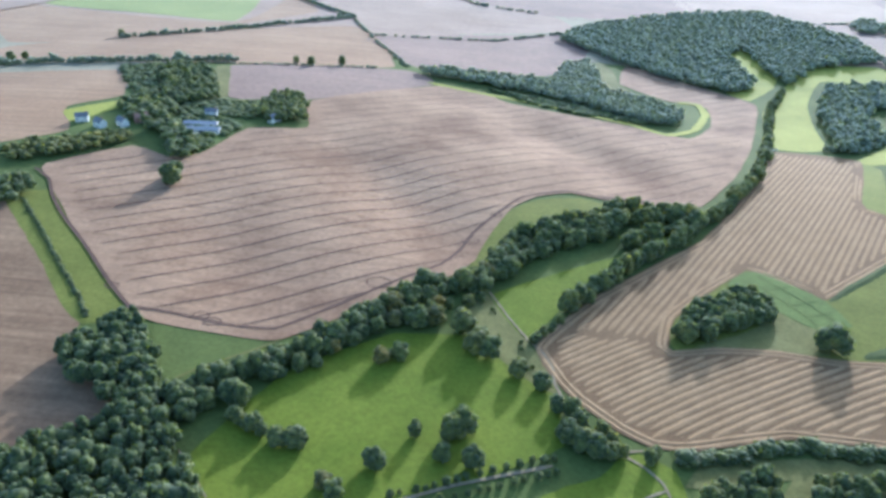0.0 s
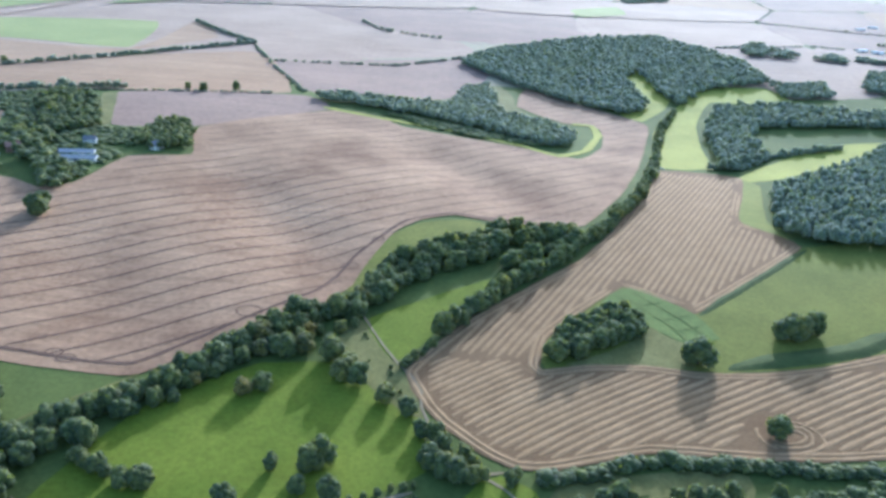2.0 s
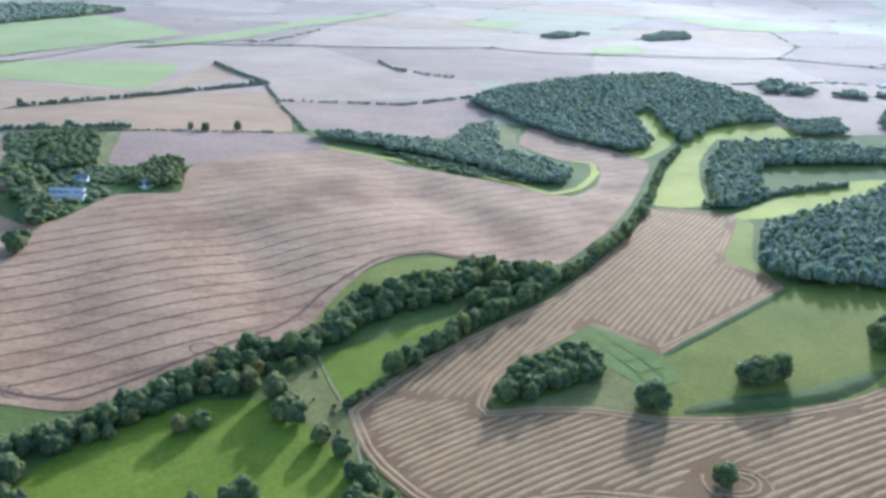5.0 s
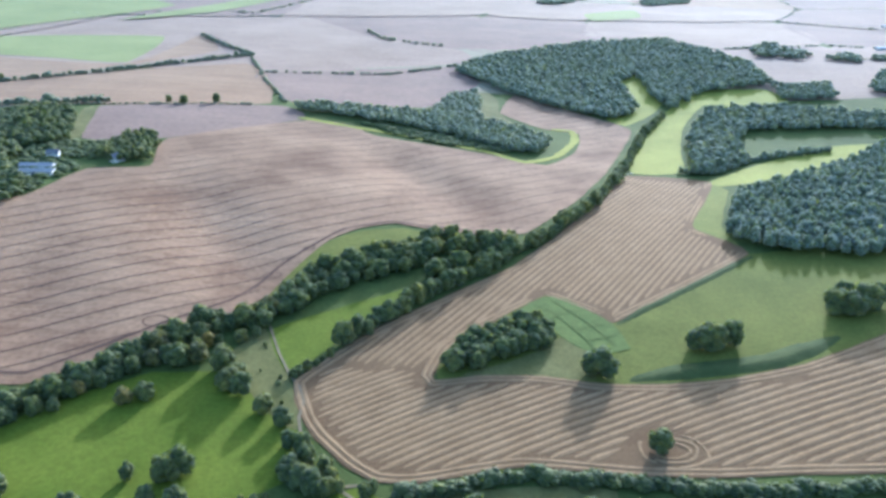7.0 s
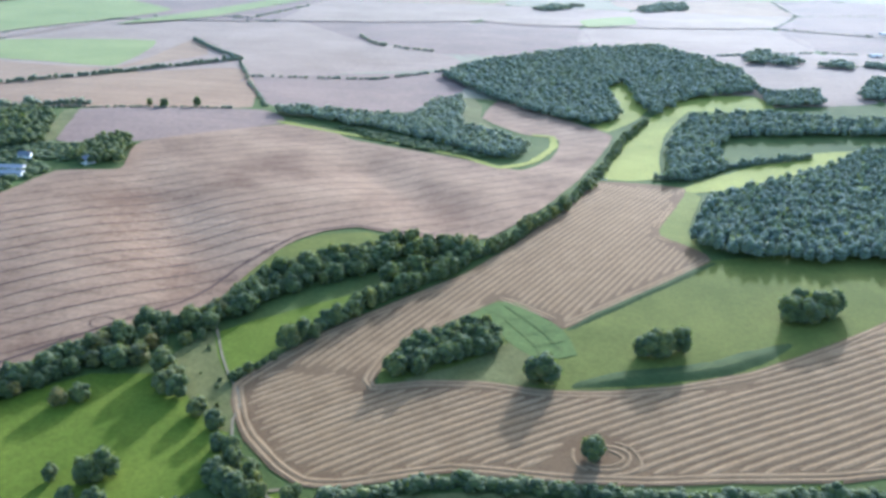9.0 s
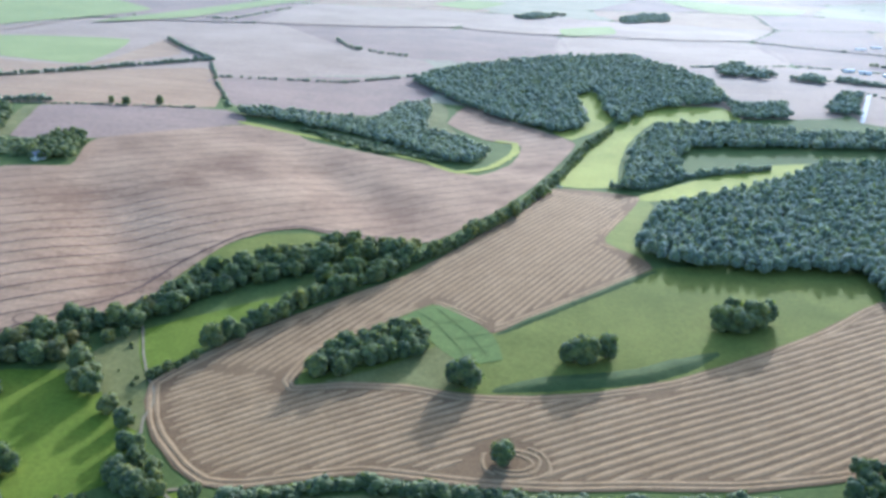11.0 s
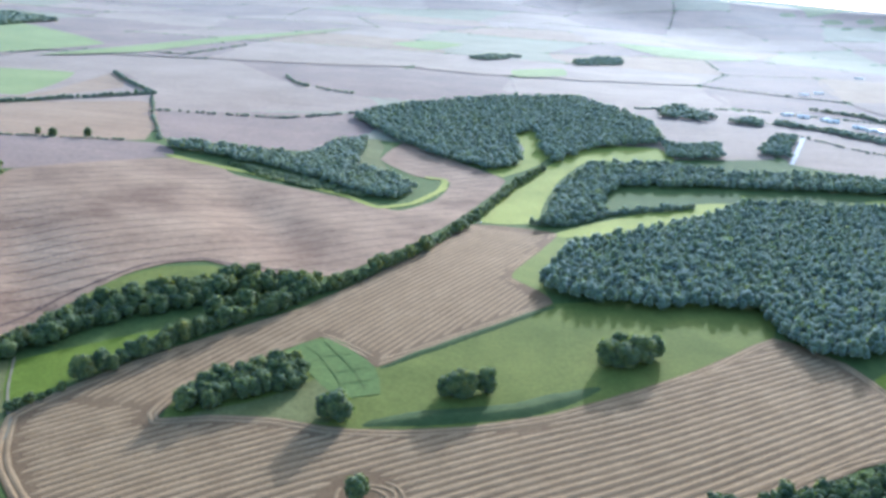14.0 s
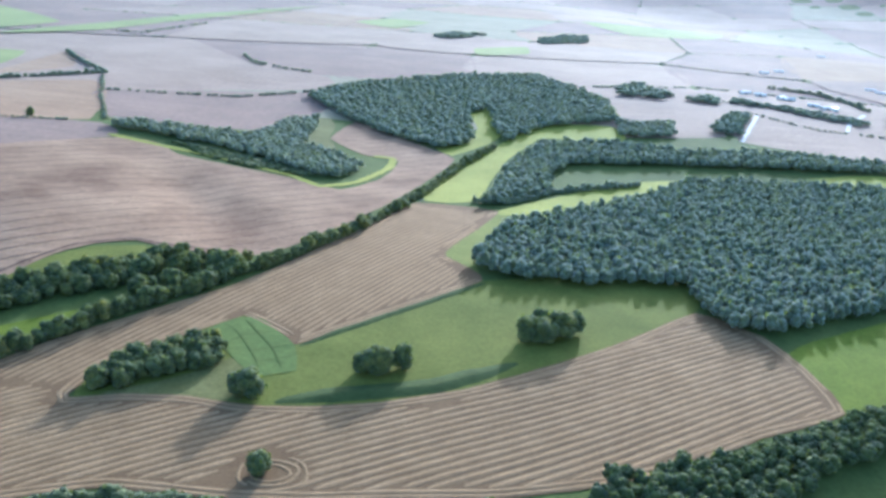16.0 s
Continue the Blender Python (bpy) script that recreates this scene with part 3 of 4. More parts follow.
ribbons("footpath", [rounded(PATH_TRIANGLE, False)], 1.6, 0.55, 0.05, DRY, "pale worn strip between hedge and grass", "path", kind="structure")
ribbons("farm_track", [rounded(FARM_TRACK, False)], 7.0, 0.6, 0.1, WHITE_CHALK, "white chalk farm track across pale stubble", "path", kind="structure")
ribbons("farm_track", [rounded(FARM_TRACK2, False)], 7.0, 0.6, 0.1, WHITE_CHALK, "white chalk farm track beside a farm", "path", kind="structure")
ribbons("avenue_drive", [rounded(AVENUE, False)], 2.2, 0.5, 0.05, CHALK, "pale gravel drive between small trees", "path", kind="structure")


def parallel(poly, turn, gap, inset, step=6.0, keep=None, shift=0.0):
    """Straight working lines across a field, kept off its edges."""
    a = radians(turn)
    d, n = np.array([math.cos(a), math.sin(a)]), np.array([-math.sin(a), math.cos(a)])
    p = np.array(poly, float)
    s, o = p @ d, p @ n
    out = []
    for k in np.arange(math.floor(o.min() / gap), math.ceil(o.max() / gap) + 1) * gap + shift:
        t = np.arange(s.min(), s.max(), step)
        q = t[:, None] * d + k * n
        ok = inside(poly, q[:, 0], q[:, 1]) & (edge_distance(poly, q[:, 0], q[:, 1]) > inset)
        if keep is not None:
            ok &= keep(q[:, 0], q[:, 1])
        out += runs([tuple(v) for v in q], ok)
    return out


def headland(poly, inset, step=6.0, keep=None):
    """Working lines that follow a field's edge at a distance."""
    p = np.array(rounded(poly, True, step))
    d = np.roll(p, -1, 0) - np.roll(p, 1, 0)
    d /= np.linalg.norm(d, axis=1)[:, None] + 1e-9
    n = np.column_stack([-d[:, 1], d[:, 0]])
    probe = p + n
    n[~inside(poly, probe[:, 0], probe[:, 1])] *= -1
    q = p + n * inset
    ok = inside(poly, q[:, 0], q[:, 1]) & (edge_distance(poly, q[:, 0], q[:, 1]) > inset - 2.5)
    if keep is not None:
        ok &= keep(q[:, 0], q[:, 1])
    return runs([tuple(v) for v in q] * 1, ok)


CROP_LINES = [[(181, 492), (191, 483), (201, 466), (210, 449), (214, 433)], [(192, 501), (206, 481), (217, 464), (227, 441)], [(204, 459), (226, 469)], [(210, 446), (231, 455)], [(187, 468), (198, 480), (214, 486)]]
ribbons("crop_tracks", [rounded(q, False, 4.0) for q in CROP_LINES], 0.9, 0.75, 0.02, GRASS, "dark wheel tracks through green crop", "tramlines")

# far patchwork of fields, hedge to hedge, in colours paled for haze
patch = random.Random(21)
far_mats = [PINK, PINK, PINK, PINK, TAN, SOIL_HAZED, SOIL_HAZED, SOIL_HAZED, FALLOW]
HEDGE_LINES = []
COLS, ROWS_FAR = 22, 14
knots = {(c, k): (-3500 + c * 370 + 60 * k - 330 + patch.uniform(-90, 90), 330 + k * 330 + c * 22 + patch.uniform(-80, 80)) for c in range(COLS + 1) for k in range(ROWS_FAR + 1)}
for c in range(COLS):
    for k in range(ROWS_FAR):
        cell = [knots[c, k], knots[c + 1, k], knots[c + 1, k + 1], knots[c, k + 1]]
        cx, cy = sum(q[0] for q in cell) / 4, sum(q[1] for q in cell) / 4
        if (-560 < cx < 1000 and cy < 1330) or math.hypot(cx, cy) > 4900:
            continue
        cell = [(cx + (x - cx) * 0.965, cy + (y - cy) * 0.965) for x, y in cell]
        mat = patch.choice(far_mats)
        word = {PINK: "pale pinkish stubble", TAN: "pale straw-coloured", SOIL_HAZED: "pale brown tilled", FALLOW: "pale grey-green fallow"}[mat]
        field("far_field", cell, mat, 0.12 if cy < 1900 and -800 < cx < 1200 else 1.6, word + " field far off, haze in its colour", 40.0, 4.0)
        if patch.random() < 0.5 and cy > 1750:
            HEDGE_LINES.append([knots[c, k], knots[c + 1, k]])
        if patch.random() < 0.25 and cy > 1850:
            HEDGE_LINES.append([knots[c, k], knots[c, k + 1]])

# tramlines of the tilled field
strips(plough, "tramline", parallel(BROWN, 36, 18.5, 8), 1.25, 0.82, 0.03, SOIL_DARK)
TURNS = [[(x + r * math.cos(a), y + r * 0.8 * math.sin(a)) for a in np.linspace(0, 6.3, 26)] for x, y, r in ((-155, 391, 4.5), (-147, 386, 5), (-59, 446, 8), (-3, 522, 6), (-217, 412, 4), (15, 566, 4))]
strips(plough, "turning_loop", TURNS, 0.9, 0.86, 0.03, SOIL_DARK)
strips(plough, "headland_track", [rounded(HEADLINE, False, 5.0)], 2.5, 0.86, 0.03, SOIL_DARK)

# straw rows of the harvested field
LONE = (234, 343)


def low(x, y):
    return ((y < 405 + np.clip(118 - x, 0, 200) * 0.12) | ((x > 330) & (y < 405 + (x - 250) * 0.75))) & (np.hypot(x - LONE[0], y - LONE[1]) > 17)


def high(x, y):
    return ~low(x, y) & (y > 400)


def swung(poly, gap, inset, keep):
    """Working lines that swing with the valley side: repeats of one bent line."""
    x = np.arange(40, 580, 6.0)
    slope = np.interp(x, [40, 100, 150, 220, 300, 350, 430, 520], [0.9, 0.78, 0.66, 0.57, 0.52, 0.47, 0.58, 0.6])
    y = np.cumsum(slope) * 6.0
    out = []
    for k in np.arange(-90, 130):
        q = np.column_stack([x, y + 150 + k * gap * 1.12])
        ok = inside(poly, q[:, 0], q[:, 1]) & (edge_distance(poly, q[:, 0], q[:, 1]) > inset) & keep(q[:, 0], q[:, 1])
        out += runs([tuple(v) for v in q], ok)
    return out


rows_low = swung(STUBBLE, 5.6, 6.8, low)
rows_high = parallel(STUBBLE, 60, 5.0, 6.8, keep=high)
strips(stubble, "straw_row", rows_low, 3.4, 0.45, 0.22, STRAW, 200)
strips(stubble, "straw_row", rows_high, 3.0, 0.45, 0.2, STRAW, 500)
for k, d in enumerate((2.2, 5.8)):
    strips(stubble, "straw_row", headland(STUBBLE, d), 2.6, 0.45, 0.2, STRAW, 700 + 30 * k)
rings = [[(LONE[0] + 5 + r * (1 + 0.07 * math.sin(3 * a + r)) * 1.15 * math.cos(a), LONE[1] + r * 0.8 * math.sin(a)) for a in np.linspace(lo, hi, 30)] for r, lo, hi in ((8, -2.7, 2.3), (12, -2.4, 1.9), (16.5, -1.5, 1.2), (14, 2.5, 4.2))]
strips(stubble, "straw_row", rings, 2.0, 0.5, 0.2, STRAW, 900)


# ---- trees ----
def lumps_of(seed, count):
    """Centres and radii of the rounded lumps that make a crown."""
    r = np.random.RandomState(seed)
    c = r.normal(size=(count, 3))
    c /= np.linalg.norm(c, axis=1)[:, None]
    c *= (r.uniform(0.45, 1, count) ** 0.5 * 0.62)[:, None]
    rad = r.uniform(0.22, 0.38, count)
    c[0], rad[0] = 0, 0.6
    for k in range(1, 4):
        a = k * 2.1 + r.uniform(-0.4, 0.4)
        c[k], rad[k] = (0.38 * math.cos(a), 0.38 * math.sin(a), -0.4), 0.46
    return c, rad


def shaped(v, wide):
    v = v.copy()
    v[:, 2] = (v[:, 2] + 0.95) / 1.95
    v[:, :2] *= wide
    return v


def crown_arrays(seed, count, leaves, size, wide, detail, ruffle=0.4):
    """A crown about one unit high, base at z = 0: a lumpy leafy body, and loose leaf sprays over it."""
    c, rad = lumps_of(seed, count)
    r = np.random.RandomState(seed + 500)
    pick = r.choice(count, leaves, p=rad ** 2 / (rad ** 2).sum())
    d = r.normal(size=(leaves, 3))
    d /= np.linalg.norm(d, axis=1)[:, None]
    d[:, 2] = np.abs(d[:, 2]) * np.where(r.rand(leaves) < 0.62, 1, -1)
    pos = c[pick] + d * (rad[pick] * r.uniform(0.95, 1.2, leaves))[:, None]
    nrm = d + r.normal(size=d.shape) * ruffle
    nrm /= np.linalg.norm(nrm, axis=1)[:, None]
    t = np.cross(nrm, r.normal(size=d.shape))
    t /= np.linalg.norm(t, axis=1)[:, None]
    b = np.cross(nrm, t)
    s = (size * r.uniform(0.5, 1.35, leaves))[:, None]
    quad = np.stack([pos - t * s - b * s * 0.7, pos + t * s * 0.9 - b * s, pos + t * s + b * s * 0.8, pos - t * s * 0.8 + b * s], 1)
    bm = bmesh.new()
    bmesh.ops.create_icosphere(bm, subdivisions=detail, radius=1)
    dirs = np.array([x.co[:] for x in bm.verts])
    tri = np.array([[x.index for x in q.verts] for q in bm.faces])
    bm.free()
    body = np.vstack([c[k] + dirs * (rad[k] * r.uniform(0.8, 1.1, len(dirs)))[:, None] for k in range(count)])
    f = np.vstack([tri + k * len(dirs) for k in range(count)])
    v = np.vstack([quad.reshape(-1, 3), body])
    faces = np.vstack([np.arange(leaves * 4).reshape(-1, 4), np.column_stack([f, f[:, 2]]) + leaves * 4])
    return shaped(v, wide), faces


def trunk_mesh(seed, tall):
    """Tapered trunk with a flared foot and limbs that reach into the crown."""
    r = random.Random(seed)
    bm = bmesh.new()

    def limb(a, b, ra, rb, sides=7):
        d = (b - a).normalized()
        m = d.to_track_quat("Z", "Y").to_matrix()
        rings_ = [[bm.verts.new(p + m @ Vector((q * math.cos(2 * math.pi * k / sides), q * math.sin(2 * math.pi * k / sides), 0))) for k in range(sides)] for p, q in ((a, ra), (a.lerp(b, 0.12), (ra * 0.72 + rb * 0.28)), (b, rb))]
        for lo, hi in zip(rings_, rings_[1:]):
            for k in range(sides):
                bm.faces.new((lo[k], lo[(k + 1) % sides], hi[(k + 1) % sides], hi[k]))

    top = Vector((r.uniform(-0.4, 0.4), r.uniform(-0.4, 0.4), tall * 0.62))
    limb(Vector((0, 0, -0.6)), top, 0.5, 0.16)
    for k in range(5):
        a = k * 1.257 + r.uniform(-0.4, 0.4)
        s = Vector((0, 0, -0.6)).lerp(top, r.uniform(0.4, 0.75))
        limb(s, s + Vector((math.cos(a) * tall * 0.22, math.sin(a) * tall * 0.22, tall * 0.2)), 0.18, 0.05, 5)
    me = bpy.data.meshes.new("trunk")
    bm.to_mesh(me)
    bm.free()
    me.materials.append(BARK)
    return me


CROWNS = [crown_arrays(10 + k, 20 + k % 3 * 6, 380, 0.066, w, 2, 0.9) for k, w in enumerate((0.46, 0.54, 0.5, 0.58, 0.45, 0.52))]
NEAR = [crown_arrays(80 + k, 13, 140, 0.08, w, 2, 0.9) for k, w in enumerate((0.5, 0.56, 0.6, 0.52, 0.58))]
TINY = [crown_arrays(90 + k, 4, 8, 0.15, w, 1, 0.8) for k, w in enumerate((0.5, 0.56, 0.6))]
LITE = [crown_arrays(50 + k, 7, 24, 0.12, w, 1, 0.8) for k, w in enumerate((0.5, 0.56, 0.6, 0.52, 0.58, 0.54, 0.57))]


def tree_kind(seed, mat, tall, label):
    """One tree, built once: a base with its trunk and crown."""
    base = new("tree")
    tr = new("trunk", trunk_mesh(seed, tall))
    v, f = CROWNS[seed % len(CROWNS)]
    v = v * tall * np.array([1.02, 1.02, 1.0])
    v[:, 2] += tall * 0.015
    f = f.copy()
    cr = new("crown", mesh_of("crown", v, f, mat, True))
    for o in (tr, cr):
        o.parent = base
    return tagged(base, label, "tree")


KINDS = [tree_kind(s, LEAF, 13.0, "broad dark green deciduous tree in full leaf") for s in range(6)]
GOLD = tree_kind(7, LEAF_GOLD, 12.0, "deciduous tree with leaves turning yellow")
used = set()
dice = random.Random(5)


def plant(x, y, scale, group, gold=False, label="", wide=1.0):
    kind = GOLD if gold else dice.choice(KINDS)
    m = Matrix.LocRotScale((x, y, float(height(x, y))), Euler((0, 0, dice.uniform(0, 6.28))), None)
    if kind not in used:
        used.add(kind)
        ob = kind
        ob.matrix_basis = m
    else:
        ob = copy_thing(kind, m)
    ob.scale = (scale * wide * dice.uniform(0.9, 1.15), scale * wide * dice.uniform(0.9, 1.15), scale)
    return tagged(ob, label, group=group)


def along(line, gap, spread_, scale, group, gold=0.0, label=""):
    p = np.array(line, float)
    seg = np.linalg.norm(np.diff(p, axis=0), axis=1)
    t = 0.0
    while t < seg.sum():
        k = int(np.searchsorted(np.cumsum(seg), t))
        u = (t - (np.cumsum(seg)[k] - seg[k])) / seg[k]
        q = p[k] + (p[k + 1] - p[k]) * u
        plant(q[0] + dice.uniform(-spread_, spread_), q[1] + dice.uniform(-spread_, spread_), scale * dice.uniform(0.66, 1.25), group, dice.random() < gold, label)
        t += gap * dice.uniform(0.75, 1.3)


def grove(poly, gap, scale, group, label, gold):
    """A small wood of trees that can be told apart, each a thing of its own."""
    p = np.array(poly, float)
    rows = np.arange(p[:, 1].min(), p[:, 1].max(), gap * 0.87)
    for k, y in enumerate(rows):
        for x in np.arange(p[:, 0].min() + (k % 2) * gap / 2, p[:, 0].max(), gap):
            px, py = x + dice.uniform(-0.3, 0.3) * gap, y + dice.uniform(-0.3, 0.3) * gap
            if inside(poly, px, py):
                plant(px, py, scale * dice.uniform(0.75, 1.2), group, dice.random() < gold, label)


def wood(name, poly, gap, tall, label, seed, mat=None, crowns=None):
    """A closed wood, nobody could count its trees: crowns of many leaves joined into one mesh."""
    r = np.random.RandomState(seed)
    p = np.array(poly, float)
    gx, gy = np.meshgrid(np.arange(p[:, 0].min(), p[:, 0].max(), gap), np.arange(p[:, 1].min(), p[:, 1].max(), gap * 0.87))
    gx[1::2] += gap / 2
    x = gx.ravel() + r.uniform(-0.35, 0.35, gx.size) * gap
    y = gy.ravel() + r.uniform(-0.35, 0.35, gx.size) * gap
    ok = inside(poly, x, y)
    x, y = x[ok], y[ok]
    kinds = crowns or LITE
    V, F, base = [], [], 0
    for k in range(len(x)):
        v, f = kinds[r.randint(len(kinds))]
        hgt = tall * r.uniform(0.84, 1.1)
        a = r.uniform(0, 6.28)
        s = gap * r.uniform(1.05, 1.5)
        if r.rand() < 0.22:
            hgt, s = hgt * 1.15, s * 1.3
        c, d = math.cos(a) * s, math.sin(a) * s
        w = np.column_stack([v[:, 0] * c - v[:, 1] * d + x[k], v[:, 0] * d + v[:, 1] * c + y[k], v[:, 2] * hgt * 0.8 + hgt * 0.2])
        w[:, 2] += float(height(x[k], y[k]))
        V.append(w)
        F.append(f + base)
        base += len(v)
    ob = new(name, mesh_of(name, np.vstack(V), np.vstack(F), mat or CANOPY_HAZED, True))
    return tagged(ob, label, "wood", kind="stuff")


BELTS = [(BELT_S4, 9, 3, 0.8, 0.14), (BELT_N3, 8, 3, 0.95, 0.04), (BELT_S, 6.5, 3, 1.0, 0.1), (BELT_S2, 6.5, 3, 0.92, 0.06), (BELT_S3, 4.5, 7, 0.95, 0.05), (ROW_SW, 5, 2, 0.85, 0), (BELT_N, 6.8, 3, 1.1, 0.03), (BELT_N2, 6.8, 3, 1.1, 0),
         (BELT_C, 6.5, 2, 1.05, 0), (BELT_C2, 6, 3, 1.0, 0), (LANE, 6, 2, 0.95, 0), (PATH_TREES2, 6, 3, 0.85, 0), (LANE_LOW, 6, 1, 0.45, 0), (PATH_TREES, 5.5, 3, 0.78, 0)]
for line, gap, sp, sc, gold in BELTS:
    along(line, gap, sp, sc, "trees of the belts", gold)
for line in (AVE_N, AVE_S):
    along(line, 5.6, 0.6, 0.32, "avenue trees", 0, "small clipped round tree lining a drive")
for k, (x, y) in enumerate(MEADOW_TREES):
    plant(x, y, dice.uniform(1.05, 1.25) if k in (0, 1, 14, 15, 16, 17, 18) else dice.uniform(0.7, 1.0), "park trees", k in (5, 10, 17), "rounded dark green tree on open meadow")
for x, y in SOUTH_TREES:
    plant(x, y, dice.uniform(0.6, 0.9), "park trees")
for (x, y), size in zip(FIELD_TREES, (1.08, 1.4, 1.3, 1.45, 1.35, 1.5, 1.55, 1.6, 1.45, 1.5)):
    plant(x, y, size, "field trees", False, "rounded dark tree casting a long shadow", 1.35 if size == 1.4 else 1.1)
for k, (x, y) in enumerate(VILLAGE_TREES):
    plant(x, y, (1.5, 1.2)[k] if k < 2 else dice.uniform(0.7, 1.0), "farm trees")

wood("wood", WOOD_SW, 7.0, 14, "dense dark green deciduous wood in sunlight", 1, LEAF, NEAR)
wood("copse", COPSE_W, 7.0, 13, "dense dark deciduous copse at a field's corner", 2, LEAF, NEAR)
grove(COPSE_FIELD, 6.4, 0.92, "trees of the field copse", "dense green tree in a small copse", 0.02)
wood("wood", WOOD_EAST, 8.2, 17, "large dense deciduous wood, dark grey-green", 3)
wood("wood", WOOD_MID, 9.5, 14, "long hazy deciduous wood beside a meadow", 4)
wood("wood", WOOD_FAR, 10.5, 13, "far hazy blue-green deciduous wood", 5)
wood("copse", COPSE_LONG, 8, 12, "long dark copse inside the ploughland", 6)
wood("copse", COPSE_LOBE, 9, 8, "open lighter copse of young trees", 26)
wood("scrub", COPSE_SCRUB, 8, 4, "low green scrub in front of a copse", 27, LEAF_PALE)
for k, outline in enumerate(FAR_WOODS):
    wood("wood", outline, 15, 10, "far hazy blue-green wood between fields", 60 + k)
wood("copse", VILLAGE_N, 9, 12, "green copse beside a hamlet", 8, LEAF)
wood("copse", VILLAGE_E, 8, 11, "dark copse at the hamlet's edge", 9, LEAF)
wood("copse", VILLAGE_C, 11, 11, "garden trees among hamlet roofs", 10, LEAF)
wood("copse", VILLAGE_W, 8, 9, "thick hedge of trees by a tan field", 11, LEAF)
wood("copse", COPSE_EDGE_W, 8, 11, "dark copse at a drain's end", 12, LEAF)
wood("wood", COPSE_SE, 6.8, 12, "dark green wood edge below stubble", 13, LEAF, NEAR)
wood("scrub", SCRUB_S, 5, 5, "rough pale scrub and bushes", 14, LEAF_PALE)
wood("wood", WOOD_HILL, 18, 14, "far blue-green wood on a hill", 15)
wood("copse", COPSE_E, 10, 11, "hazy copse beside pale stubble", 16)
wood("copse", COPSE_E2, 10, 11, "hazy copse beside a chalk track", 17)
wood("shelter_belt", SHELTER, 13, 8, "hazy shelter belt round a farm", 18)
for _k in range(16):
    _x, _y = dice.uniform(0, 46), dice.uniform(352, 430)
    if inside(ROUGH, _x, _y):
        plant(_x, _y, dice.uniform(0.12, 0.24), "bushes", False, "small green bush on rough grass")
wood("bushes", ORCHARD, 9, 4, "scattered bushes over a paddock", 19, LEAF_PALE)
wood("bushes", ALLOTMENT, 9, 4, "garden bushes and small fruit trees", 20, LEAF_PALE)


def hedgerow(name, lines, gap, tall, wide, label, seed, thin=0.0, mat=None, crowns=None):
    """Bushes and hedge trees along plan lines, joined into one mesh."""
    r = np.random.RandomState(seed)
    kinds = crowns or LITE
    V, F, base = [], [], 0
    for line in lines:
        p = np.array(line, float)
        for a, b in zip(p, p[1:]):
            for t in np.arange(0, 1, gap / max(gap, np.linalg.norm(b - a))):
                if r.rand() < thin:
                    continue
                q = a + (b - a) * t + r.uniform(-0.25, 0.25, 2) * wide
                v, f = kinds[r.randint(len(kinds))]
                big = 1.0 if r.rand() < 0.85 else r.uniform(1.15, 1.5)
                hgt, s_ = tall * big * r.uniform(0.7, 1.1), wide * big * r.uniform(0.85, 1.35)
                w = v * (s_, s_, hgt) + (q[0], q[1], float(height(q[0], q[1])))
                V.append(w)
                F.append(f + base)
                base += len(v)
    return tagged(new(name, mesh_of(name, np.vstack(V), np.vstack(F), mat or CANOPY_HAZED, True)), label, "hedge", kind="stuff")


hedgerow("hedgerow", [HEDGE_S], 2.4, 5.5, 9, "thick dark green hedgerow along stubble", 45, 0, LEAF)
hedgerow("hedgerow", [LANE_FAR], 4.0, 10, 9.5, "row of dark green trees along a lane", 46, 0, LEAF)
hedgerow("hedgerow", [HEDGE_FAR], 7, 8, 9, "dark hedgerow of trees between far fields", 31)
hedgerow("hedgerow", [HEDGE_FAR2], 8, 5, 6, "bushy hedge along a far grass lane", 32, 0.2)
hedgerow("hedgerow", [HEDGE_FAR3], 7, 5, 6, "thin hedge on the edge of tilled land", 33, 0.1)
hedgerow("hedgerow", [TREES_FAR], 6, 3, 5, "low hedge with standing trees", 34)
hedgerow("hedgerow", [DRAIN], 2.5, 2.2, 3.6, "dark bushes along a field drain", 35, 0, LEAF)
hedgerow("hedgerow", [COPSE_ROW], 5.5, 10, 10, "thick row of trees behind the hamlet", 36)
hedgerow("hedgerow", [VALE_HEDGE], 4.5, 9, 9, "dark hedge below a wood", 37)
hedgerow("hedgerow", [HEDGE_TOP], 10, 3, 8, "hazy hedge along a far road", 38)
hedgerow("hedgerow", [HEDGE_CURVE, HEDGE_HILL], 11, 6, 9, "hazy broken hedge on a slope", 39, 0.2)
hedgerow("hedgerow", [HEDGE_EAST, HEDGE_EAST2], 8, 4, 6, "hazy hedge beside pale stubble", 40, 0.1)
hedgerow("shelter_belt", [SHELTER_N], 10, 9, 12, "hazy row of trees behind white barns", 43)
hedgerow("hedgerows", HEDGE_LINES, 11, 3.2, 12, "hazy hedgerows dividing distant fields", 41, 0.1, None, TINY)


# ---- houses ----
def plain(name, a, b, scale=0.8, rough=0.9):
    m, n, l, bs = material(name, rough)
    l.new(ramp(n, l, noise_node(n, l, scale, 5), [(0.3, a), (0.7, b)]), bs.inputs["Base Color"])
    return m


RENDERED = plain("limewash", (0.66, 0.63, 0.57), (0.8, 0.78, 0.72))
BRICK = plain("brickwork", (0.28, 0.15, 0.1), (0.4, 0.23, 0.16))
SLATE = plain("slate", (0.12, 0.125, 0.135), (0.2, 0.205, 0.215))
TILE = plain("roof_tile", (0.24, 0.13, 0.09), (0.34, 0.19, 0.13))
SHEET = plain("roof_sheet", (0.3, 0.3, 0.29), (0.38, 0.37, 0.36), 0.3, 0.7)
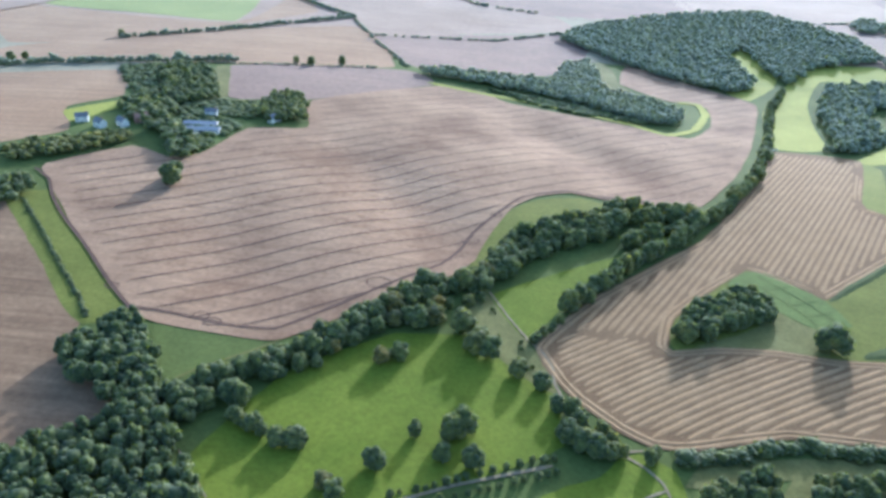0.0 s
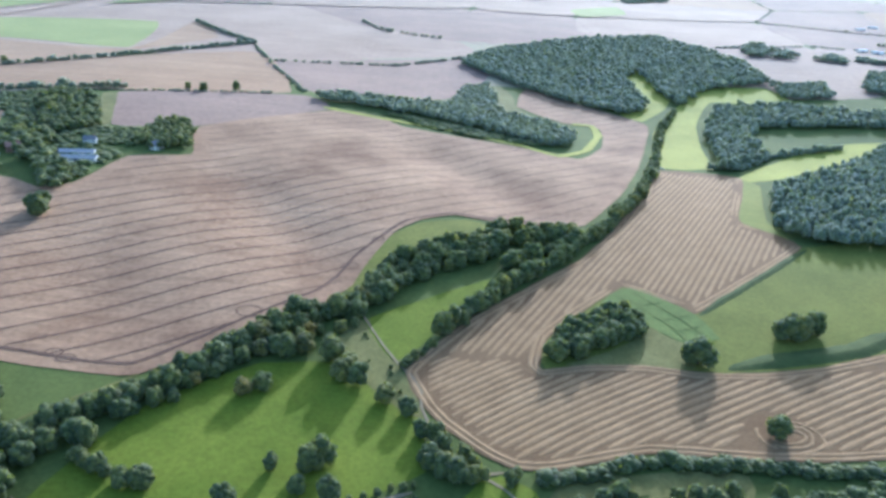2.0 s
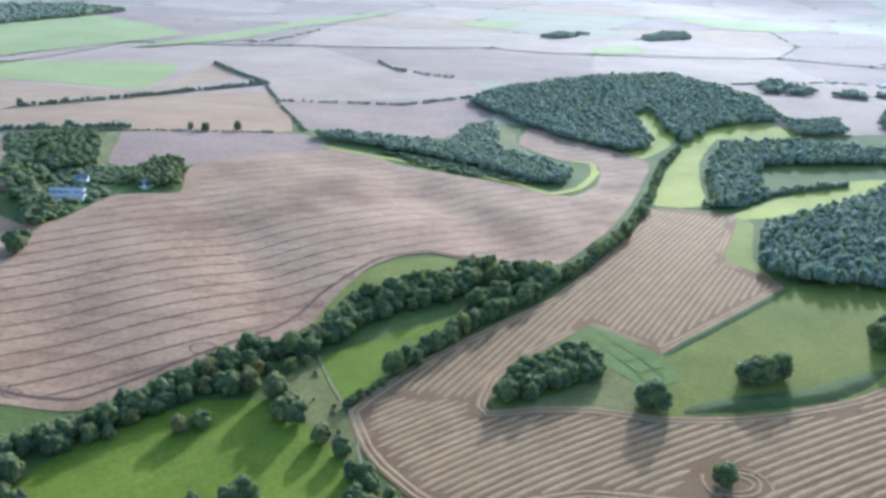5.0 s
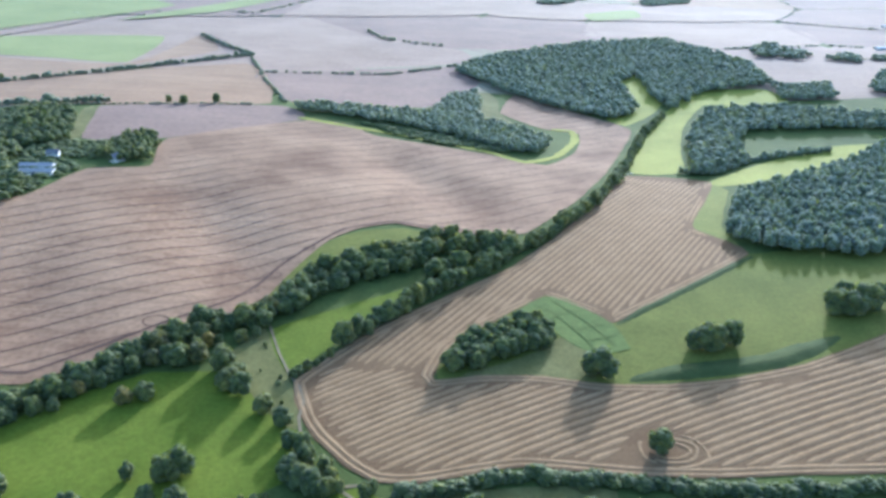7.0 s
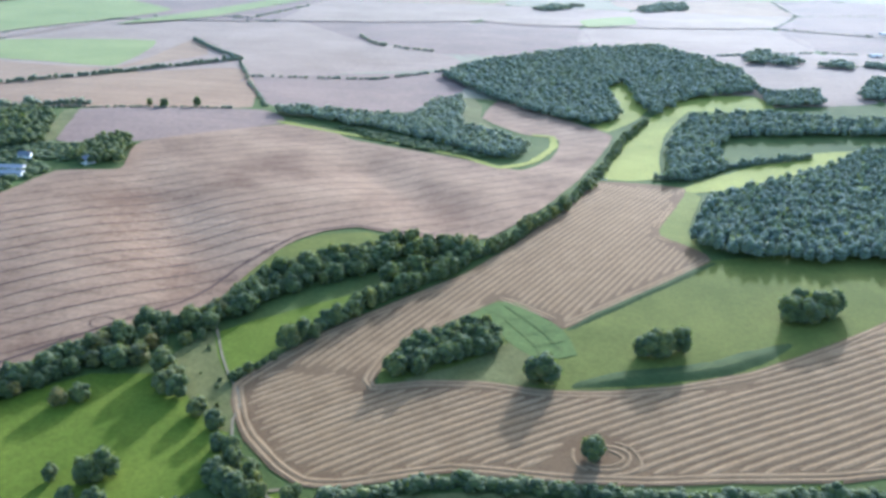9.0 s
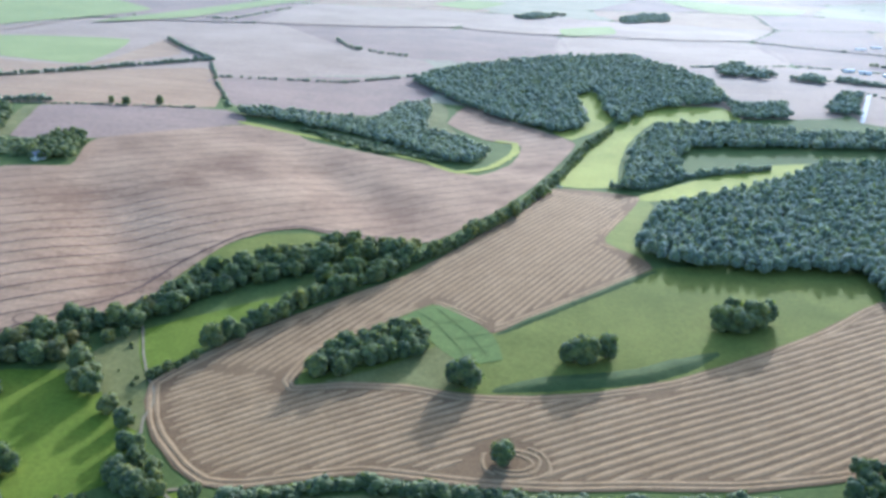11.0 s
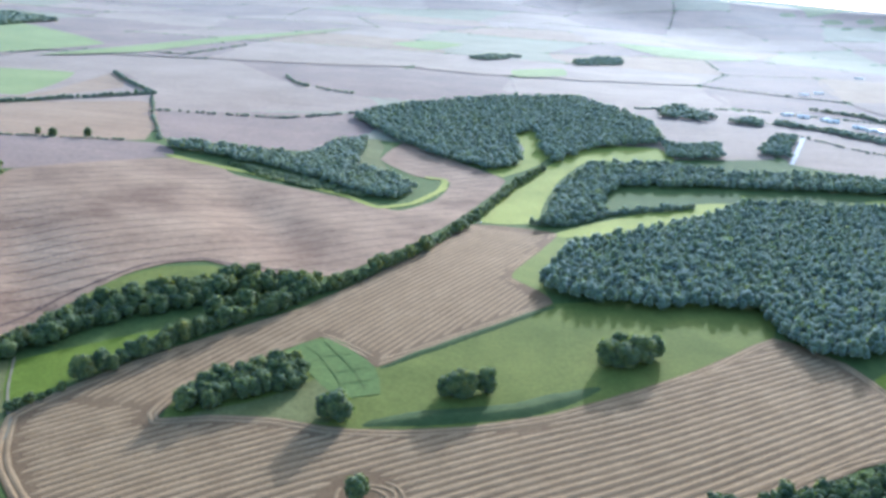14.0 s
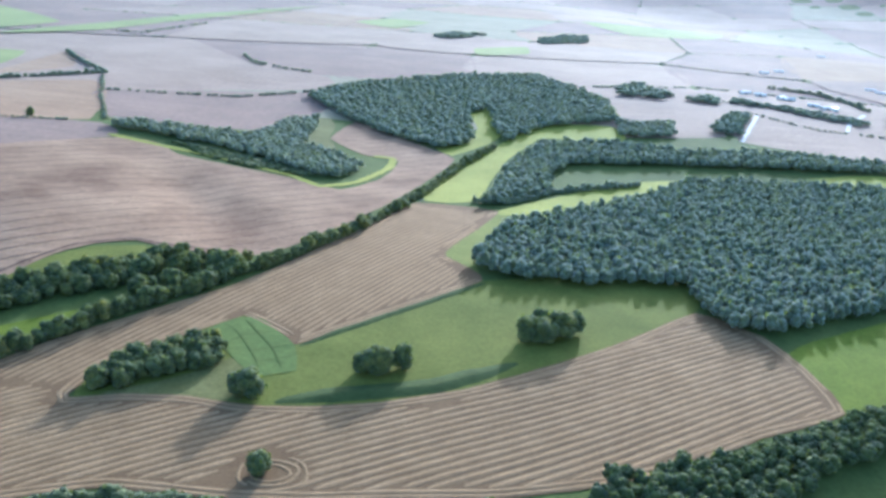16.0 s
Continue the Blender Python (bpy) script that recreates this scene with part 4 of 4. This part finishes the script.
WHITE_SHEET = plain("white_sheet", (0.76, 0.76, 0.74), (0.86, 0.86, 0.84), 0.3, 0.6)
GLASS = plain("window_glass", (0.03, 0.035, 0.04), (0.05, 0.055, 0.06), 1, 0.1)


def part(name, bm, mat, parent, label=""):
    me = bpy.data.meshes.new(name)
    bm.to_mesh(me)
    bm.free()
    me.materials.append(mat)
    ob = new(name, me)
    ob.parent = parent
    return tagged(ob, label)


def block(x, y, z, sx, sy, sz):
    bm = bmesh.new()
    bmesh.ops.create_cube(bm, size=1, matrix=Matrix.Translation((x, y, z)) @ Matrix.Diagonal((sx, sy, sz, 1)))
    return bm


def gable(w, d, eaves, ridge, over=0.4):
    """Two roof slabs that meet at a ridge, with overhanging eaves."""
    bm = bmesh.new()
    for s in (-1, 1):
        pts = [(-w / 2 - over, s * (d / 2 + over), eaves - 0.15), (w / 2 + over, s * (d / 2 + over), eaves - 0.15), (w / 2 + over, 0, ridge), (-w / 2 - over, 0, ridge)]
        lo = [bm.verts.new(q) for q in pts]
        hi = [bm.verts.new((a, b, c + 0.25)) for a, b, c in pts]
        bm.faces.new(lo)
        bm.faces.new(hi[::-1])
        for k in range(4):
            bm.faces.new((lo[k], hi[k], hi[(k + 1) % 4], lo[(k + 1) % 4]))
    bmesh.ops.recalc_face_normals(bm, faces=bm.faces)
    return bm


def house(w, d, eaves, ridge, wall, roof, label, category="house", barn=False):
    base = new("barn" if barn else "house")
    bm = block(0, 0, eaves / 2 - 0.5, w, d, eaves + 1)
    for s in (-1, 1):
        a = [bm.verts.new(q) for q in ((s * (w / 2 - 0.02), -d / 2, eaves), (s * (w / 2 - 0.02), d / 2, eaves), (s * (w / 2 - 0.02), 0, ridge))]
        bm.faces.new(a)
    part("wall", bm, wall, base)
    part("roof", gable(w, d, eaves, ridge), roof, base)
    if barn:
        part("door", block(0, -d / 2 - 0.03, eaves * 0.4, w * 0.2, 0.12, eaves * 0.8), SLATE, base, "dark double barn door")
    else:
        part("chimney", block(w * 0.36, 0, ridge + 0.5, 0.9, 0.9, 2.0), BRICK, base, "brick chimney stack")
        part("door", block(0, -d / 2 - 0.03, 1.05, 1.0, 0.1, 2.1), SLATE, base, "dark front door")
        for s in (-1, 1):
            for x in (-0.3, 0.3):
                for z in (1.5, 4.0):
                    part("window", block(x * w, s * (d / 2 + 0.03), z, 1.2, 0.1, 1.2), GLASS, base)
    return tagged(base, label, category)


def place(ob, x, y, turn):
    return pose(x, y, float(height(x, y)), 0, 0, turn)


cottage = house(11, 7, 5.0, 8.2, RENDERED, SLATE, "white rendered cottage with a slate roof")
cottage.matrix_basis = place(cottage, *HAMLET[0], 20)
tagged(cottage, group="hamlet houses")
for (x, y), turn in zip(HAMLET[1:], (-35, -40, 10, 60)):
    copy_thing(cottage, place(cottage, x, y, turn))
brick = house(12, 7.5, 5.0, 8.6, BRICK, TILE, "red brick farmhouse with a tiled roof")
brick.matrix_basis = place(brick, -318, 705, 30)
tagged(brick, group="hamlet houses")
shed = house(30, 9, 3.6, 5.6, RENDERED, SHEET, "long low barn with a pale sheet roof", "barn", True)
shed.matrix_basis = place(shed, -261, 703, 5)
tagged(shed, group="farm barns")
copy_thing(shed, place(shed, -254, 688, 5))
white = house(22, 9, 4.0, 5.2, RENDERED, WHITE_SHEET, "long white barn with a bright sheet roof", "barn", True)
white.matrix_basis = place(white, *FARM[0], 15)
tagged(white, group="white farm barns")
for (x, y), turn in zip(FARM[1:], (-20, 40, 5, -30, 20, 60, 10, 0, 10, -10, -15)):
    copy_thing(white, place(white, x, y, turn))


# ---- field gate ----
def field_gate(x, y, turn):
    base = new("field_gate")
    for k in (-2.2, 2.2):
        part("post", block(k, 0, 0.6, 0.28, 0.28, 1.6), RENDERED, base, "whitewashed gate post")
    for z in (0.35, 0.65, 0.95, 1.25):
        part("bar", block(0, 0.05, z, 4.4, 0.08, 0.14), SHEET, base)
    part("brace", block(0, -0.03, 0.8, 0.12, 0.06, 1.1), SHEET, base)
    base.matrix_basis = pose(x, y, float(height(x, y)) + 0.3, 0, 0, turn)
    return tagged(base, "pale metal field gate between stubble and meadow", "gate")


field_gate(304, 814, 12)
